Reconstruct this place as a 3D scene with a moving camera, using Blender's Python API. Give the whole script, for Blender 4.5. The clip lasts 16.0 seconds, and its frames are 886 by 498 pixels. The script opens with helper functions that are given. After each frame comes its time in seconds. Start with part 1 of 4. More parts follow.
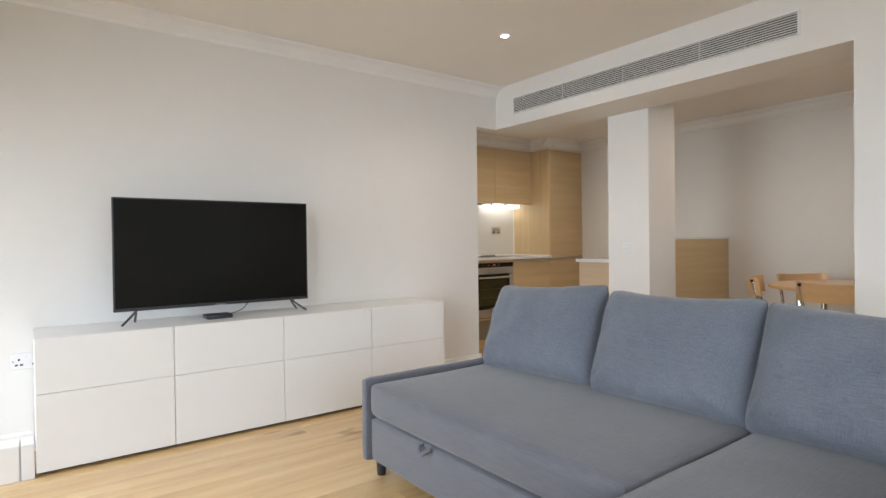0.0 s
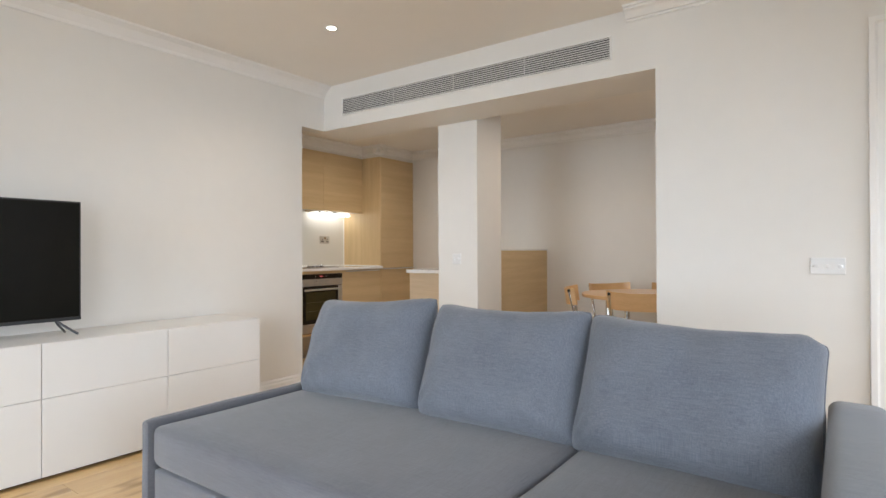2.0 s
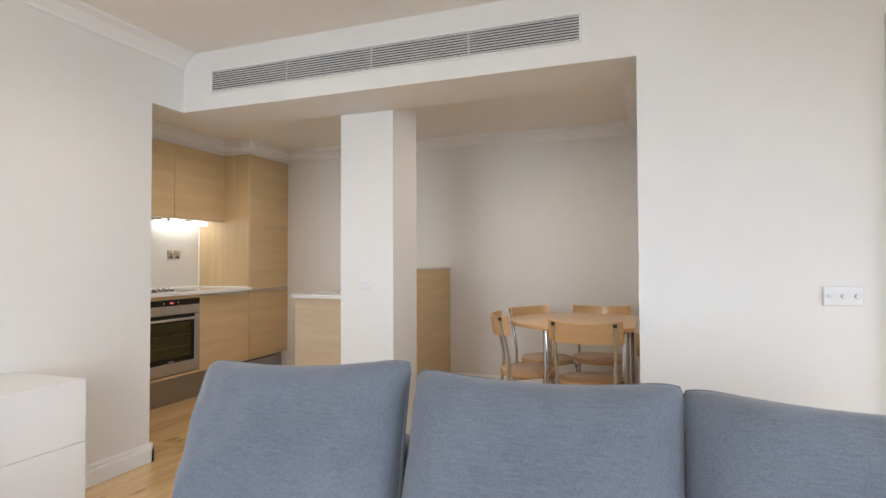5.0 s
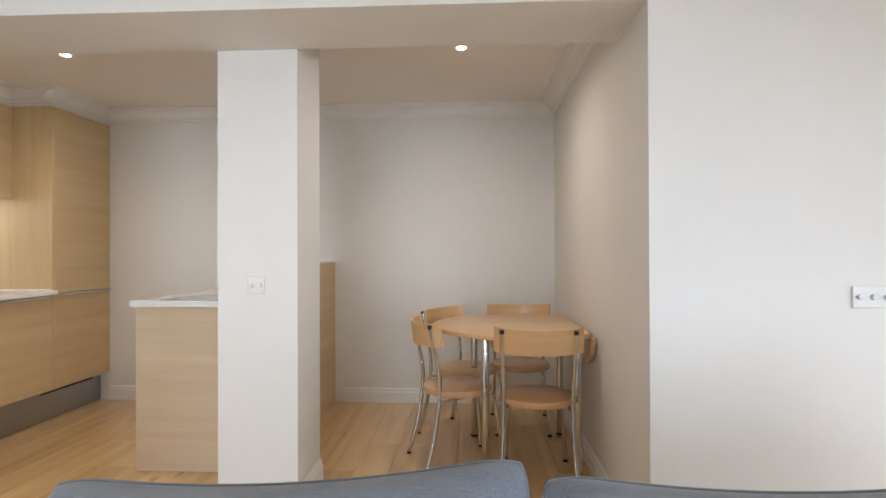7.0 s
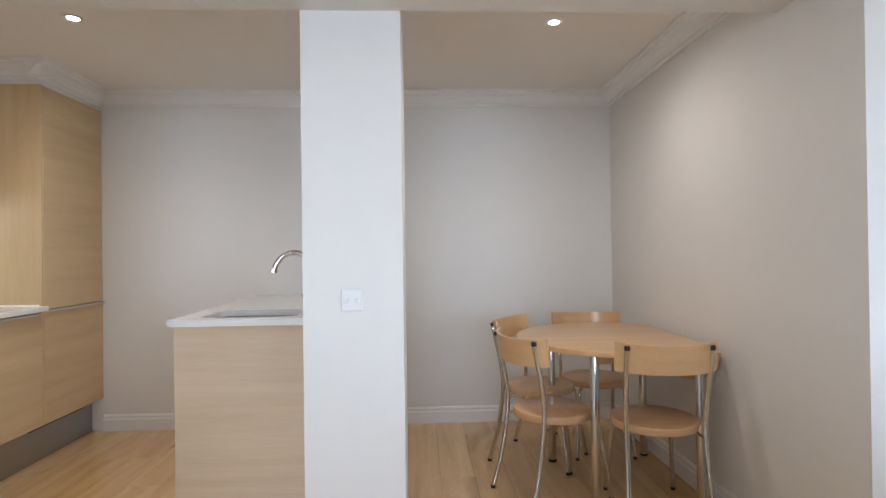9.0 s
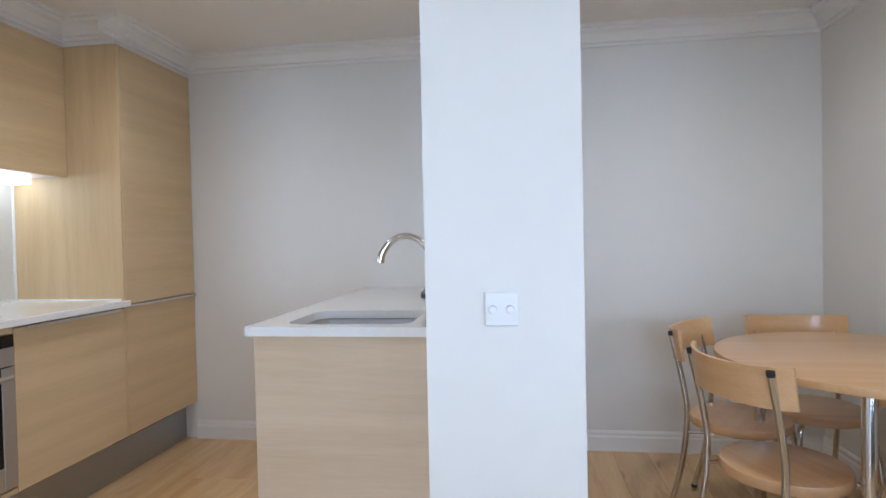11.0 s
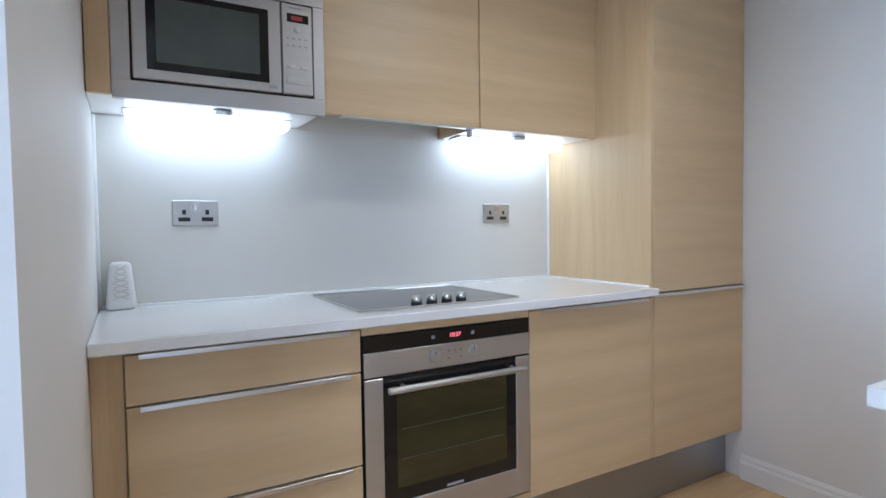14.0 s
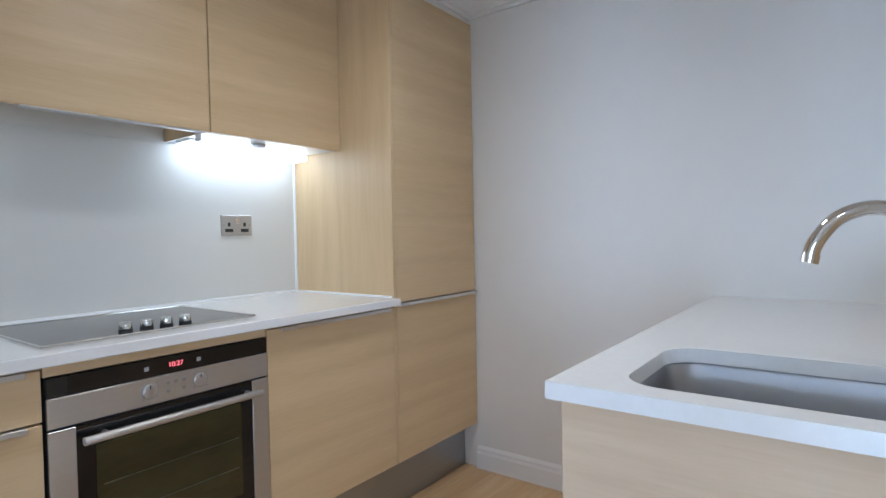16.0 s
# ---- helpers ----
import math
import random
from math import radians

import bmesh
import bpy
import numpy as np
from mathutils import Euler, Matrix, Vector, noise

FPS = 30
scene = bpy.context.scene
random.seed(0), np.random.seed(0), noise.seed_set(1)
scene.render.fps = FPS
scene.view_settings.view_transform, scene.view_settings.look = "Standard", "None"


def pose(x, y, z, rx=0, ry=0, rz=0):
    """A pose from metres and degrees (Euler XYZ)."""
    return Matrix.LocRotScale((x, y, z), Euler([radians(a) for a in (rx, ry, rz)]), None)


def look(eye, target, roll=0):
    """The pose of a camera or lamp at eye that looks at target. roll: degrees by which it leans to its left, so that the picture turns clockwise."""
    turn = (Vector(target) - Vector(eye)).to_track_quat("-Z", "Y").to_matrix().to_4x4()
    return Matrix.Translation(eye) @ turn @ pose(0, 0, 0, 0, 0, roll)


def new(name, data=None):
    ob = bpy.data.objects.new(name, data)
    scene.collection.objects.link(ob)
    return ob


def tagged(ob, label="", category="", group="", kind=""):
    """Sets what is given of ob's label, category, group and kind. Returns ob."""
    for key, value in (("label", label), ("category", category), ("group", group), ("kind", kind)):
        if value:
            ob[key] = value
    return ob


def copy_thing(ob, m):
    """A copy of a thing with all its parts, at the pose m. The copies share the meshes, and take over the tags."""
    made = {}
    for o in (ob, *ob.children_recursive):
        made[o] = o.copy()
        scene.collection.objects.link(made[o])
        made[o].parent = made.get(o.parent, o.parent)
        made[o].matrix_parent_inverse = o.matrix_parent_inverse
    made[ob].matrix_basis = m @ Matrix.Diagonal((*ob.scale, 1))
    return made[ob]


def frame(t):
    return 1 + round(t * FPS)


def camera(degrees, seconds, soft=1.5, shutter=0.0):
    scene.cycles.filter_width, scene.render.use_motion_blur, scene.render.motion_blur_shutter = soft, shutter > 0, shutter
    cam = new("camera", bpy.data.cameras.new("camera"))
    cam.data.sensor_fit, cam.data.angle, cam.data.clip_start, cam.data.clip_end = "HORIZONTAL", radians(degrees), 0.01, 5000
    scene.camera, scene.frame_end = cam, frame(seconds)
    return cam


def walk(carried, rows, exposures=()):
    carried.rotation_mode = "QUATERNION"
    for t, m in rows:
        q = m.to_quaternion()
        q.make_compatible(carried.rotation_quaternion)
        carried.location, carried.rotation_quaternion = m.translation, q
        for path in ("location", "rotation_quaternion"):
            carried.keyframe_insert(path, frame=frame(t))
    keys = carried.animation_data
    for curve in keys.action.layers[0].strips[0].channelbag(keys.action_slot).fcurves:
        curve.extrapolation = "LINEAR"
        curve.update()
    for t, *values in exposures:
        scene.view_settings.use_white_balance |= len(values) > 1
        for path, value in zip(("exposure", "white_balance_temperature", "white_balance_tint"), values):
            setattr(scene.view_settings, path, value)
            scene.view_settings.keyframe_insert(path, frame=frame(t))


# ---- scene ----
cam = camera(77.6, 16.0)
EXPOSURES = [(0, -.2, 6900, 10), (2, -.04, 6900, 10), (3.5, .0, 6750, 11), (7, .13, 6550, 10), (8.2, .09, 6200, 10), (10.5, .22, 5550, 8), (11.5, .11, 5350, 8), (12, .12, 5300, 7), (12.6, .2, 5350, 8), (14, .3, 4950, 7), (16, .22, 5100, 6)]
PATH = [
    (0, (3.645, -3.361, 1.078), (2.048, -2.158, 1.055), -0.7),
    (0.5, (3.633, -3.332, 1.063), (2.129, -2.013, 1.05), -0.7),
    (1, (3.581, -3.252, 1.087), (2.173, -1.832, 1.102), -0.6),
    (1.5, (3.537, -3.184, 1.1), (2.215, -1.684, 1.116), -0.5),
    (2, (3.489, -3.141, 1.076), (2.317, -1.52, 1.085), -0.2),
    (2.5, (3.407, -3.109, 1.076), (2.415, -1.372, 1.107), -0.1),
    (3, (3.323, -3.11, 1.113), (2.492, -1.291, 1.161), -0.2),
    (3.5, (3.215, -3.073, 1.112), (2.45, -1.226, 1.161), -0.1),
    (4, (3.053, -2.942, 1.129), (2.323, -1.081, 1.189), 0.1),
    (4.2, (2.987, -2.878, 1.143), (2.26, -1.016, 1.205), -0.1),
    (6.3, (2.252, -2.235, 1.147), (1.822, -0.282, 1.148), -0.1),
    (6.5, (2.19, -2.163, 1.158), (1.847, -0.192, 1.162), -0.2),
    (7, (2.021, -2.027, 1.165), (1.92, -0.03, 1.176), -0.2),
    (7.5, (1.815, -1.943, 1.189), (1.879, 0.056, 1.205), -0.2),
    (8, (1.642, -1.845, 1.17), (1.712, 0.153, 1.198), -0.4),
    (8.2, (1.571, -1.783, 1.179), (1.633, 0.216, 1.207), -0.4),
    (10.3, (1.095, -1.22, 1.193), (1.22, 0.776, 1.165), -1.4),
    (10.5, (1.114, -1.101, 1.187), (1.117, 0.899, 1.16), -1.2),
    (11, (1.098, -0.868, 1.182), (0.824, 1.113, 1.146), -1.2),
    (11.5, (0.986, -0.595, 1.181), (0.504, 1.346, 1.162), -1.2),
    (12, (0.865, -0.392, 1.182), (0.081, 1.448, 1.152), -1.3),
    (12.5, (0.796, -0.26, 1.152), (-0.482, 1.274, 1.046), -1.2),
    (13, (0.739, -0.197, 1.142), (-0.866, 0.991, 1.026), -1.0),
    (13.5, (0.674, -0.159, 1.142), (-1.053, 0.845, 1.046), -0.9),
    (14, (0.606, -0.15, 1.157), (-1.128, 0.845, 1.079), -0.8),
    (14.5, (0.567, -0.121, 1.167), (-1.109, 0.969, 1.104), -0.9),
    (15, (0.569, -0.1, 1.174), (-0.991, 1.15, 1.119), -1.0),
    (15.5, (0.596, -0.068, 1.168), (-0.793, 1.37, 1.111), -1.0),
    (16, (0.628, -0.041, 1.162), (-0.56, 1.568, 1.11), -1.1),
]
walk(cam, [(t, look(eye, target, roll)) for t, eye, target, roll in PATH], EXPOSURES)

# ---- world and lights ----
world = bpy.data.worlds.new("world")
scene.world = world
world.use_nodes = True
_wn = world.node_tree
_sky = _wn.nodes.new("ShaderNodeTexSky")
_sky.sky_type = "NISHITA"
_sky.sun_disc = False
_sky.sun_elevation = radians(38)
_sky.sun_rotation = radians(200)
_wn.links.new(_sky.outputs[0], _wn.nodes["Background"].inputs[0])
_wn.nodes["Background"].inputs[1].default_value = 0.12


def area_lamp(name, m, sx, sy, watts, color):
    li = bpy.data.lights.new(name, "AREA")
    li.shape = "RECTANGLE"
    li.size, li.size_y, li.energy, li.color, li.spread = sx, sy, watts, color, radians(105)
    ob = new(name, li)
    ob.matrix_world = m
    return tagged(ob, kind="structure")


def spot_lamp(name, x, y, z, watts, soft, wide, color=(1.0, 0.885, 0.775)):
    li = bpy.data.lights.new(name, "SPOT")
    li.energy, li.color, li.spot_size, li.spot_blend, li.shadow_soft_size = watts, color, radians(wide), 1.0, soft
    ob = new(name, li)
    ob.matrix_world = pose(x, y, z)
    return tagged(ob, kind="structure")


DAY = (0.71, 0.83, 1.0)
# area lamps stand in for daylight at four unseen windows of the living room
area_lamp("window_light", look((1.05, -5.35, 1.3), (.8, -2.0, -.4)), 1.3, 1.7, 38, DAY)
area_lamp("window_light", look((4.0, -5.35, 1.3), (2.2, -2.0, -.55)), 1.3, 1.7, 35, DAY)
# side pair is assumed, added to fill the door wall's base and the sofa
area_lamp("window_light", look((5.62, -1.05, 1.2), (2.9, -.75, -.3)), 1.3, 1.7, 15, DAY)
area_lamp("window_light", look((5.62, -3.3, 1.3), (3.0, -1.9, 0)), 1.3, 1.7, 25, DAY)

# ---- materials ----


def nodes_of(name):
    m = bpy.data.materials.new(name)
    m.use_nodes = True
    return m, m.node_tree, m.node_tree.nodes["Principled BSDF"]


def mat(name, color, rough=0.5, metal=0.0, var=0.06, scale=6.0, bump=0.0, bscale=200.0, stretch=(1, 1, 1), coat=0.0, rvar=0.0, island=0.0):
    """A surface with two scales of variation in colour, and a fine relief."""
    m, nt, b = nodes_of(name)
    L = nt.links.new
    tc = nt.nodes.new("ShaderNodeTexCoord")
    mp = nt.nodes.new("ShaderNodeMapping")
    mp.inputs["Scale"].default_value = stretch
    L(tc.outputs["Object"], mp.inputs[0])
    n1 = nt.nodes.new("ShaderNodeTexNoise")
    n1.inputs["Scale"].default_value, n1.inputs["Detail"].default_value = scale, 4
    n2 = nt.nodes.new("ShaderNodeTexNoise")
    n2.inputs["Scale"].default_value, n2.inputs["Detail"].default_value = scale * 9, 5
    L(mp.outputs[0], n1.inputs[0])
    L(mp.outputs[0], n2.inputs[0])
    ad = nt.nodes.new("ShaderNodeMath")
    ad.operation = "MULTIPLY_ADD"
    L(n2.outputs[0], ad.inputs[0])
    ad.inputs[1].default_value = 0.5
    L(n1.outputs[0], ad.inputs[2])
    last = ad
    if island:
        oi = nt.nodes.new("ShaderNodeObjectInfo")
        a2 = nt.nodes.new("ShaderNodeMath")
        a2.operation = "MULTIPLY_ADD"
        L(oi.outputs["Random"], a2.inputs[0])
        a2.inputs[1].default_value = island
        L(ad.outputs[0], a2.inputs[2])
        last = a2
    r = nt.nodes.new("ShaderNodeMapRange")
    r.inputs[1].default_value, r.inputs[2].default_value = 0.4, 1.1 + island
    r.inputs[3].default_value, r.inputs[4].default_value = 1 - var, 1 + var
    L(last.outputs[0], r.inputs[0])
    mx = nt.nodes.new("ShaderNodeVectorMath")
    mx.operation = "SCALE"
    mx.inputs[0].default_value = color
    L(r.outputs[0], mx.inputs["Scale"])
    L(mx.outputs[0], b.inputs["Base Color"])
    b.inputs["Roughness"].default_value, b.inputs["Metallic"].default_value = rough, metal
    if rvar:
        rr = nt.nodes.new("ShaderNodeMapRange")
        rr.inputs[1].default_value, rr.inputs[2].default_value = 0.4, 1.1
        rr.inputs[3].default_value, rr.inputs[4].default_value = rough - rvar, rough + rvar
        L(ad.outputs[0], rr.inputs[0])
        L(rr.outputs[0], b.inputs["Roughness"])
    if coat:
        b.inputs["Coat Weight"].default_value = coat
        b.inputs["Coat Roughness"].default_value = 0.15
    if bump:
        nb = nt.nodes.new("ShaderNodeTexNoise")
        nb.inputs["Scale"].default_value, nb.inputs["Detail"].default_value = bscale, 3
        L(mp.outputs[0], nb.inputs[0])
        bp = nt.nodes.new("ShaderNodeBump")
        bp.inputs["Strength"].default_value, bp.inputs["Distance"].default_value = bump, 0.002
        L(nb.outputs[0], bp.inputs["Height"])
        L(bp.outputs[0], b.inputs["Normal"])
    return m


def wood(name, dark, light, along, rough=0.4, fine=60.0, coat=0.0, island=0.0, knots=0.0, streak=0.5):
    """Wood with grain along an axis (0 x, 1 y, 2 z): broad cathedral tones and fine pores."""
    m, nt, b = nodes_of(name)
    L = nt.links.new
    tc = nt.nodes.new("ShaderNodeTexCoord")
    oi = nt.nodes.new("ShaderNodeObjectInfo")
    off = nt.nodes.new("ShaderNodeVectorMath")
    off.operation = "MULTIPLY_ADD"
    L(oi.outputs["Random"], off.inputs[0])
    off.inputs[1].default_value = (17.0, 31.0, 23.0) if island else (0, 0, 0)
    L(tc.outputs["Object"], off.inputs[2])
    mp = nt.nodes.new("ShaderNodeMapping")
    s = [1.0, 1.0, 1.0]
    s[along] = 0.06
    mp.inputs["Scale"].default_value = s
    L(off.outputs[0], mp.inputs[0])
    broad = nt.nodes.new("ShaderNodeTexNoise")
    broad.inputs["Scale"].default_value, broad.inputs["Detail"].default_value, broad.inputs["Distortion"].default_value = 14, 4, 0.4
    L(mp.outputs[0], broad.inputs[0])
    pores = nt.nodes.new("ShaderNodeTexNoise")
    pores.inputs["Scale"].default_value, pores.inputs["Detail"].default_value = fine * 3, 5
    L(mp.outputs[0], pores.inputs[0])
    mixn = nt.nodes.new("ShaderNodeMath")
    mixn.operation = "MULTIPLY_ADD"
    L(pores.outputs[0], mixn.inputs[0])
    mixn.inputs[1].default_value = streak
    L(broad.outputs[0], mixn.inputs[2])
    last = mixn
    if island:
        a2 = nt.nodes.new("ShaderNodeMath")
        a2.operation = "MULTIPLY_ADD"
        L(oi.outputs["Random"], a2.inputs[0])
        a2.inputs[1].default_value = island
        L(mixn.outputs[0], a2.inputs[2])
        last = a2
    ramp = nt.nodes.new("ShaderNodeMapRange")
    ramp.inputs[1].default_value, ramp.inputs[2].default_value = 0.45, 1.05 + island
    L(last.outputs[0], ramp.inputs[0])
    mx = nt.nodes.new("ShaderNodeMix")
    mx.data_type = "RGBA"
    mx.inputs[6].default_value, mx.inputs[7].default_value = (*dark, 1), (*light, 1)
    L(ramp.outputs[0], mx.inputs[0])
    out = mx.outputs[2]
    if knots:
        vo = nt.nodes.new("ShaderNodeTexNoise")
        vo.inputs["Scale"].default_value, vo.inputs["Detail"].default_value = 5.0, 2
        kp = nt.nodes.new("ShaderNodeMapping")
        ks = [1.6, 1.6, 1.6]
        ks[along] = 0.5
        kp.inputs["Scale"].default_value = ks
        L(off.outputs[0], kp.inputs[0])
        L(kp.outputs[0], vo.inputs[0])
        kr = nt.nodes.new("ShaderNodeMapRange")
        kr.inputs[1].default_value, kr.inputs[2].default_value = 0.66, 0.76
        kr.inputs[4].default_value = knots
        L(vo.outputs[0], kr.inputs[0])
        m2 = nt.nodes.new("ShaderNodeMix")
        m2.data_type = "RGBA"
        m2.inputs[7].default_value = (dark[0] * 0.45, dark[1] * 0.4, dark[2] * 0.35, 1)
        L(out, m2.inputs[6])
        L(kr.outputs[0], m2.inputs[0])
        out = m2.outputs[2]
    L(out, b.inputs["Base Color"])
    b.inputs["Roughness"].default_value = rough
    bp = nt.nodes.new("ShaderNodeBump")
    bp.inputs["Strength"].default_value, bp.inputs["Distance"].default_value = 0.12, 0.001
    L(pores.outputs[0], bp.inputs["Height"])
    L(bp.outputs[0], b.inputs["Normal"])
    if coat:
        b.inputs["Coat Weight"].default_value, b.inputs["Coat Roughness"].default_value = coat, 0.2
    return m


def fabric_mat(name, dark, light, across):
    m, nt, b = nodes_of(name)
    L = nt.links.new
    tc = nt.nodes.new("ShaderNodeTexCoord")
    outs = []
    for s in ((11, 240, 240), across):
        mp = nt.nodes.new("ShaderNodeMapping")
        mp.inputs["Scale"].default_value = s
        n = nt.nodes.new("ShaderNodeTexNoise")
        n.inputs["Scale"].default_value, n.inputs["Detail"].default_value = 1.4, 3
        L(tc.outputs["Object"], mp.inputs[0])
        L(mp.outputs[0], n.inputs[0])
        outs.append(n.outputs[0])
    blotch = nt.nodes.new("ShaderNodeTexNoise")
    blotch.inputs["Scale"].default_value = 5
    L(tc.outputs["Object"], blotch.inputs[0])
    a = nt.nodes.new("ShaderNodeMath")
    L(outs[0], a.inputs[0])
    L(outs[1], a.inputs[1])
    a2 = nt.nodes.new("ShaderNodeMath")
    a2.operation = "MULTIPLY_ADD"
    L(blotch.outputs[0], a2.inputs[0])
    a2.inputs[1].default_value = 0.5
    L(a.outputs[0], a2.inputs[2])
    r = nt.nodes.new("ShaderNodeMapRange")
    r.inputs[1].default_value, r.inputs[2].default_value = 0.85, 1.65
    L(a2.outputs[0], r.inputs[0])
    mx = nt.nodes.new("ShaderNodeMix")
    mx.data_type = "RGBA"
    mx.inputs[6].default_value, mx.inputs[7].default_value = (*dark, 1), (*light, 1)
    L(r.outputs[0], mx.inputs[0])
    L(mx.outputs[2], b.inputs["Base Color"])
    b.inputs["Roughness"].default_value = 0.95
    b.inputs["Sheen Weight"].default_value = 0.25
    bp = nt.nodes.new("ShaderNodeBump")
    bp.inputs["Strength"].default_value, bp.inputs["Distance"].default_value = 0.35, 0.0015
    L(a.outputs[0], bp.inputs["Height"])
    L(bp.outputs[0], b.inputs["Normal"])
    return m


def glow(name, color, strength):
    m, nt, b = nodes_of(name)
    b.inputs["Base Color"].default_value = (0.8, 0.8, 0.8, 1)
    b.inputs["Emission Color"].default_value = (*color, 1)
    b.inputs["Emission Strength"].default_value = strength
    return m


def glass_mat(name):
    m, nt, b = nodes_of(name)
    b.inputs["Base Color"].default_value = (0.95, 0.97, 0.97, 1)
    b.inputs["Roughness"].default_value, b.inputs["Transmission Weight"].default_value, b.inputs["IOR"].default_value = 0.02, 1.0, 1.45
    return m


PAINT = mat("wall_paint", (0.78, 0.757, 0.715), 0.62, var=0.025, scale=1.3, bump=0.08, bscale=160)
CEIL = mat("ceiling_paint", (0.84, 0.80, 0.745), 0.8, var=0.02, scale=1.0, bump=0.05, bscale=120)
TRIM = mat("trim_paint", (0.83, 0.815, 0.785), 0.38, var=0.02, scale=3, bump=0.04, bscale=60)
LACQ = mat("white_lacquer", (0.80, 0.785, 0.76), 0.35, var=0.012, scale=2)
LACQ_D = mat("white_edge", (0.62, 0.60, 0.57), 0.5, var=0.02, scale=4)
OAK_H = wood("oak_laminate_cross_grain", (0.565, 0.405, 0.215), (0.70, 0.525, 0.305), 1, 0.42, streak=0.42)
OAK_V = wood("oak_laminate_upright_grain", (0.565, 0.405, 0.215), (0.70, 0.525, 0.305), 2, 0.42, streak=0.42)
# same laminate, with the daylight on the end panel lightened into its colour
OAK_DAYLIT = wood("oak_laminate_width_grain_daylit", (0.61, 0.465, 0.305), (0.745, 0.595, 0.42), 0, 0.42, streak=0.42)
BEECH = wood("beech_veneer", (0.62, 0.365, 0.165), (0.78, 0.51, 0.265), 0, 0.3, coat=0.35, streak=0.5)
BEECH_SEAT = wood("beech_seat", (0.62, 0.365, 0.175), (0.77, 0.50, 0.265), 0, 0.26, coat=0.4, streak=0.5)
DOOR_OAK = wood("door_oak", (0.68, 0.46, 0.26), (0.81, 0.60, 0.375), 2, 0.38, coat=0.2)
DOOR_OAKX = wood("door_oak_rail", (0.68, 0.46, 0.26), (0.81, 0.60, 0.375), 0, 0.38, coat=0.2)
FRAME_OAK = wood("door_frame_oak", (0.40, 0.20, 0.08), (0.52, 0.29, 0.13), 2, 0.4, coat=0.2)
FLOOR = wood("floor_oak", (0.50, 0.295, 0.115), (0.86, 0.61, 0.31), 1, 0.22, coat=0.4, island=0.4, knots=0.65)
GAP = mat("dark_gap", (0.06, 0.04, 0.025), 0.9)
QUARTZ = mat("white_quartz", (0.85, 0.84, 0.815), 0.07, var=0.03, scale=60)
STEEL = mat("brushed_steel", (0.54, 0.525, 0.50), 0.40, 0.82, var=0.05, scale=3, stretch=(1, 0.2, 30), rvar=0.06)
STEEL_X = mat("sink_steel", (0.45, 0.465, 0.49), 0.36, 1.0, var=0.06, scale=8, rvar=0.05)
PLINTH = mat("plinth_steel", (0.40, 0.415, 0.435), 0.4, 1.0, var=0.06, scale=3, stretch=(1, 0.2, 20), rvar=0.05)
ALU = mat("aluminium_edge", (0.66, 0.66, 0.65), 0.35, 1.0, var=0.03)
CHROME = mat("chrome", (0.78, 0.78, 0.78), 0.07, 1.0, var=0.02)
CHROME_S = mat("satin_chrome_tube", (0.66, 0.65, 0.63), 0.17, 1.0, var=0.04)
BLACK_GLASS = mat("black_glass", (0.012, 0.012, 0.012), 0.05, var=0.1)
# olive patches put the floor's reflection and the oven's inside into the colour
OVEN_GLASS = mat("smoked_oven_glass", (0.044, 0.040, 0.017), 0.07, var=0.5, scale=2.5, stretch=(1, 0.5, 2))
# grey base colour carries the room's reflection in the dark pane
MW_GLASS = mat("microwave_window", (0.09, 0.105, 0.10), 0.12, var=0.15)
HOB = mat("ceramic_hob_glass", (0.10, 0.10, 0.10), 0.13, var=0.08, scale=20)
SCREEN = mat("tv_screen", (0.008, 0.007, 0.005), 0.32, var=0.3, scale=1.5)
SCREEN.node_tree.nodes["Principled BSDF"].inputs["Specular IOR Level"].default_value = 0.09
PLASTIC = mat("dark_plastic", (0.02, 0.02, 0.022), 0.45, var=0.1)
FOOT = mat("tv_foot_metal", (0.12, 0.12, 0.13), 0.35, 0.8)
RUBBER = mat("black_rubber", (0.02, 0.02, 0.02), 0.7)
WHITE_P = mat("white_plastic", (0.77, 0.765, 0.75), 0.3, var=0.01)
GREY_P = mat("grey_plastic", (0.35, 0.35, 0.35), 0.5)
SPLASH = mat("splashback_panel", (0.68, 0.66, 0.61), 0.34, var=0.015, scale=2)
FABRIC = fabric_mat("blue_grey_fabric", (0.098, 0.111, 0.135), (0.172, 0.189, 0.220), (240, 240, 14))
SEATFAB = fabric_mat("grey_seat_fabric", (0.092, 0.095, 0.107), (0.142, 0.147, 0.164), (240, 11, 240))
# near-black that puts the shade between the louvres into colour
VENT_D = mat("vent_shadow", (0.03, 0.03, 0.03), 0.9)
VENT = mat("vent_louvre", (0.66, 0.65, 0.63), 0.5)
STRIP = glow("strip_light", (0.98, 0.985, 0.985), 4.9)
DISC = glow("downlight_lamp", (1.0, 0.93, 0.82), 22)
LEDRED = glow("red_digits", (1.0, 0.03, 0.05), 1.6)
GLASS = glass_mat("clear_glass")
SEALANT = mat("white_silicone", (0.88, 0.88, 0.87), 0.35, var=0.01)
RACK = mat("dim_rack", (0.10, 0.095, 0.06), 0.4)

# ---- shape helpers ----


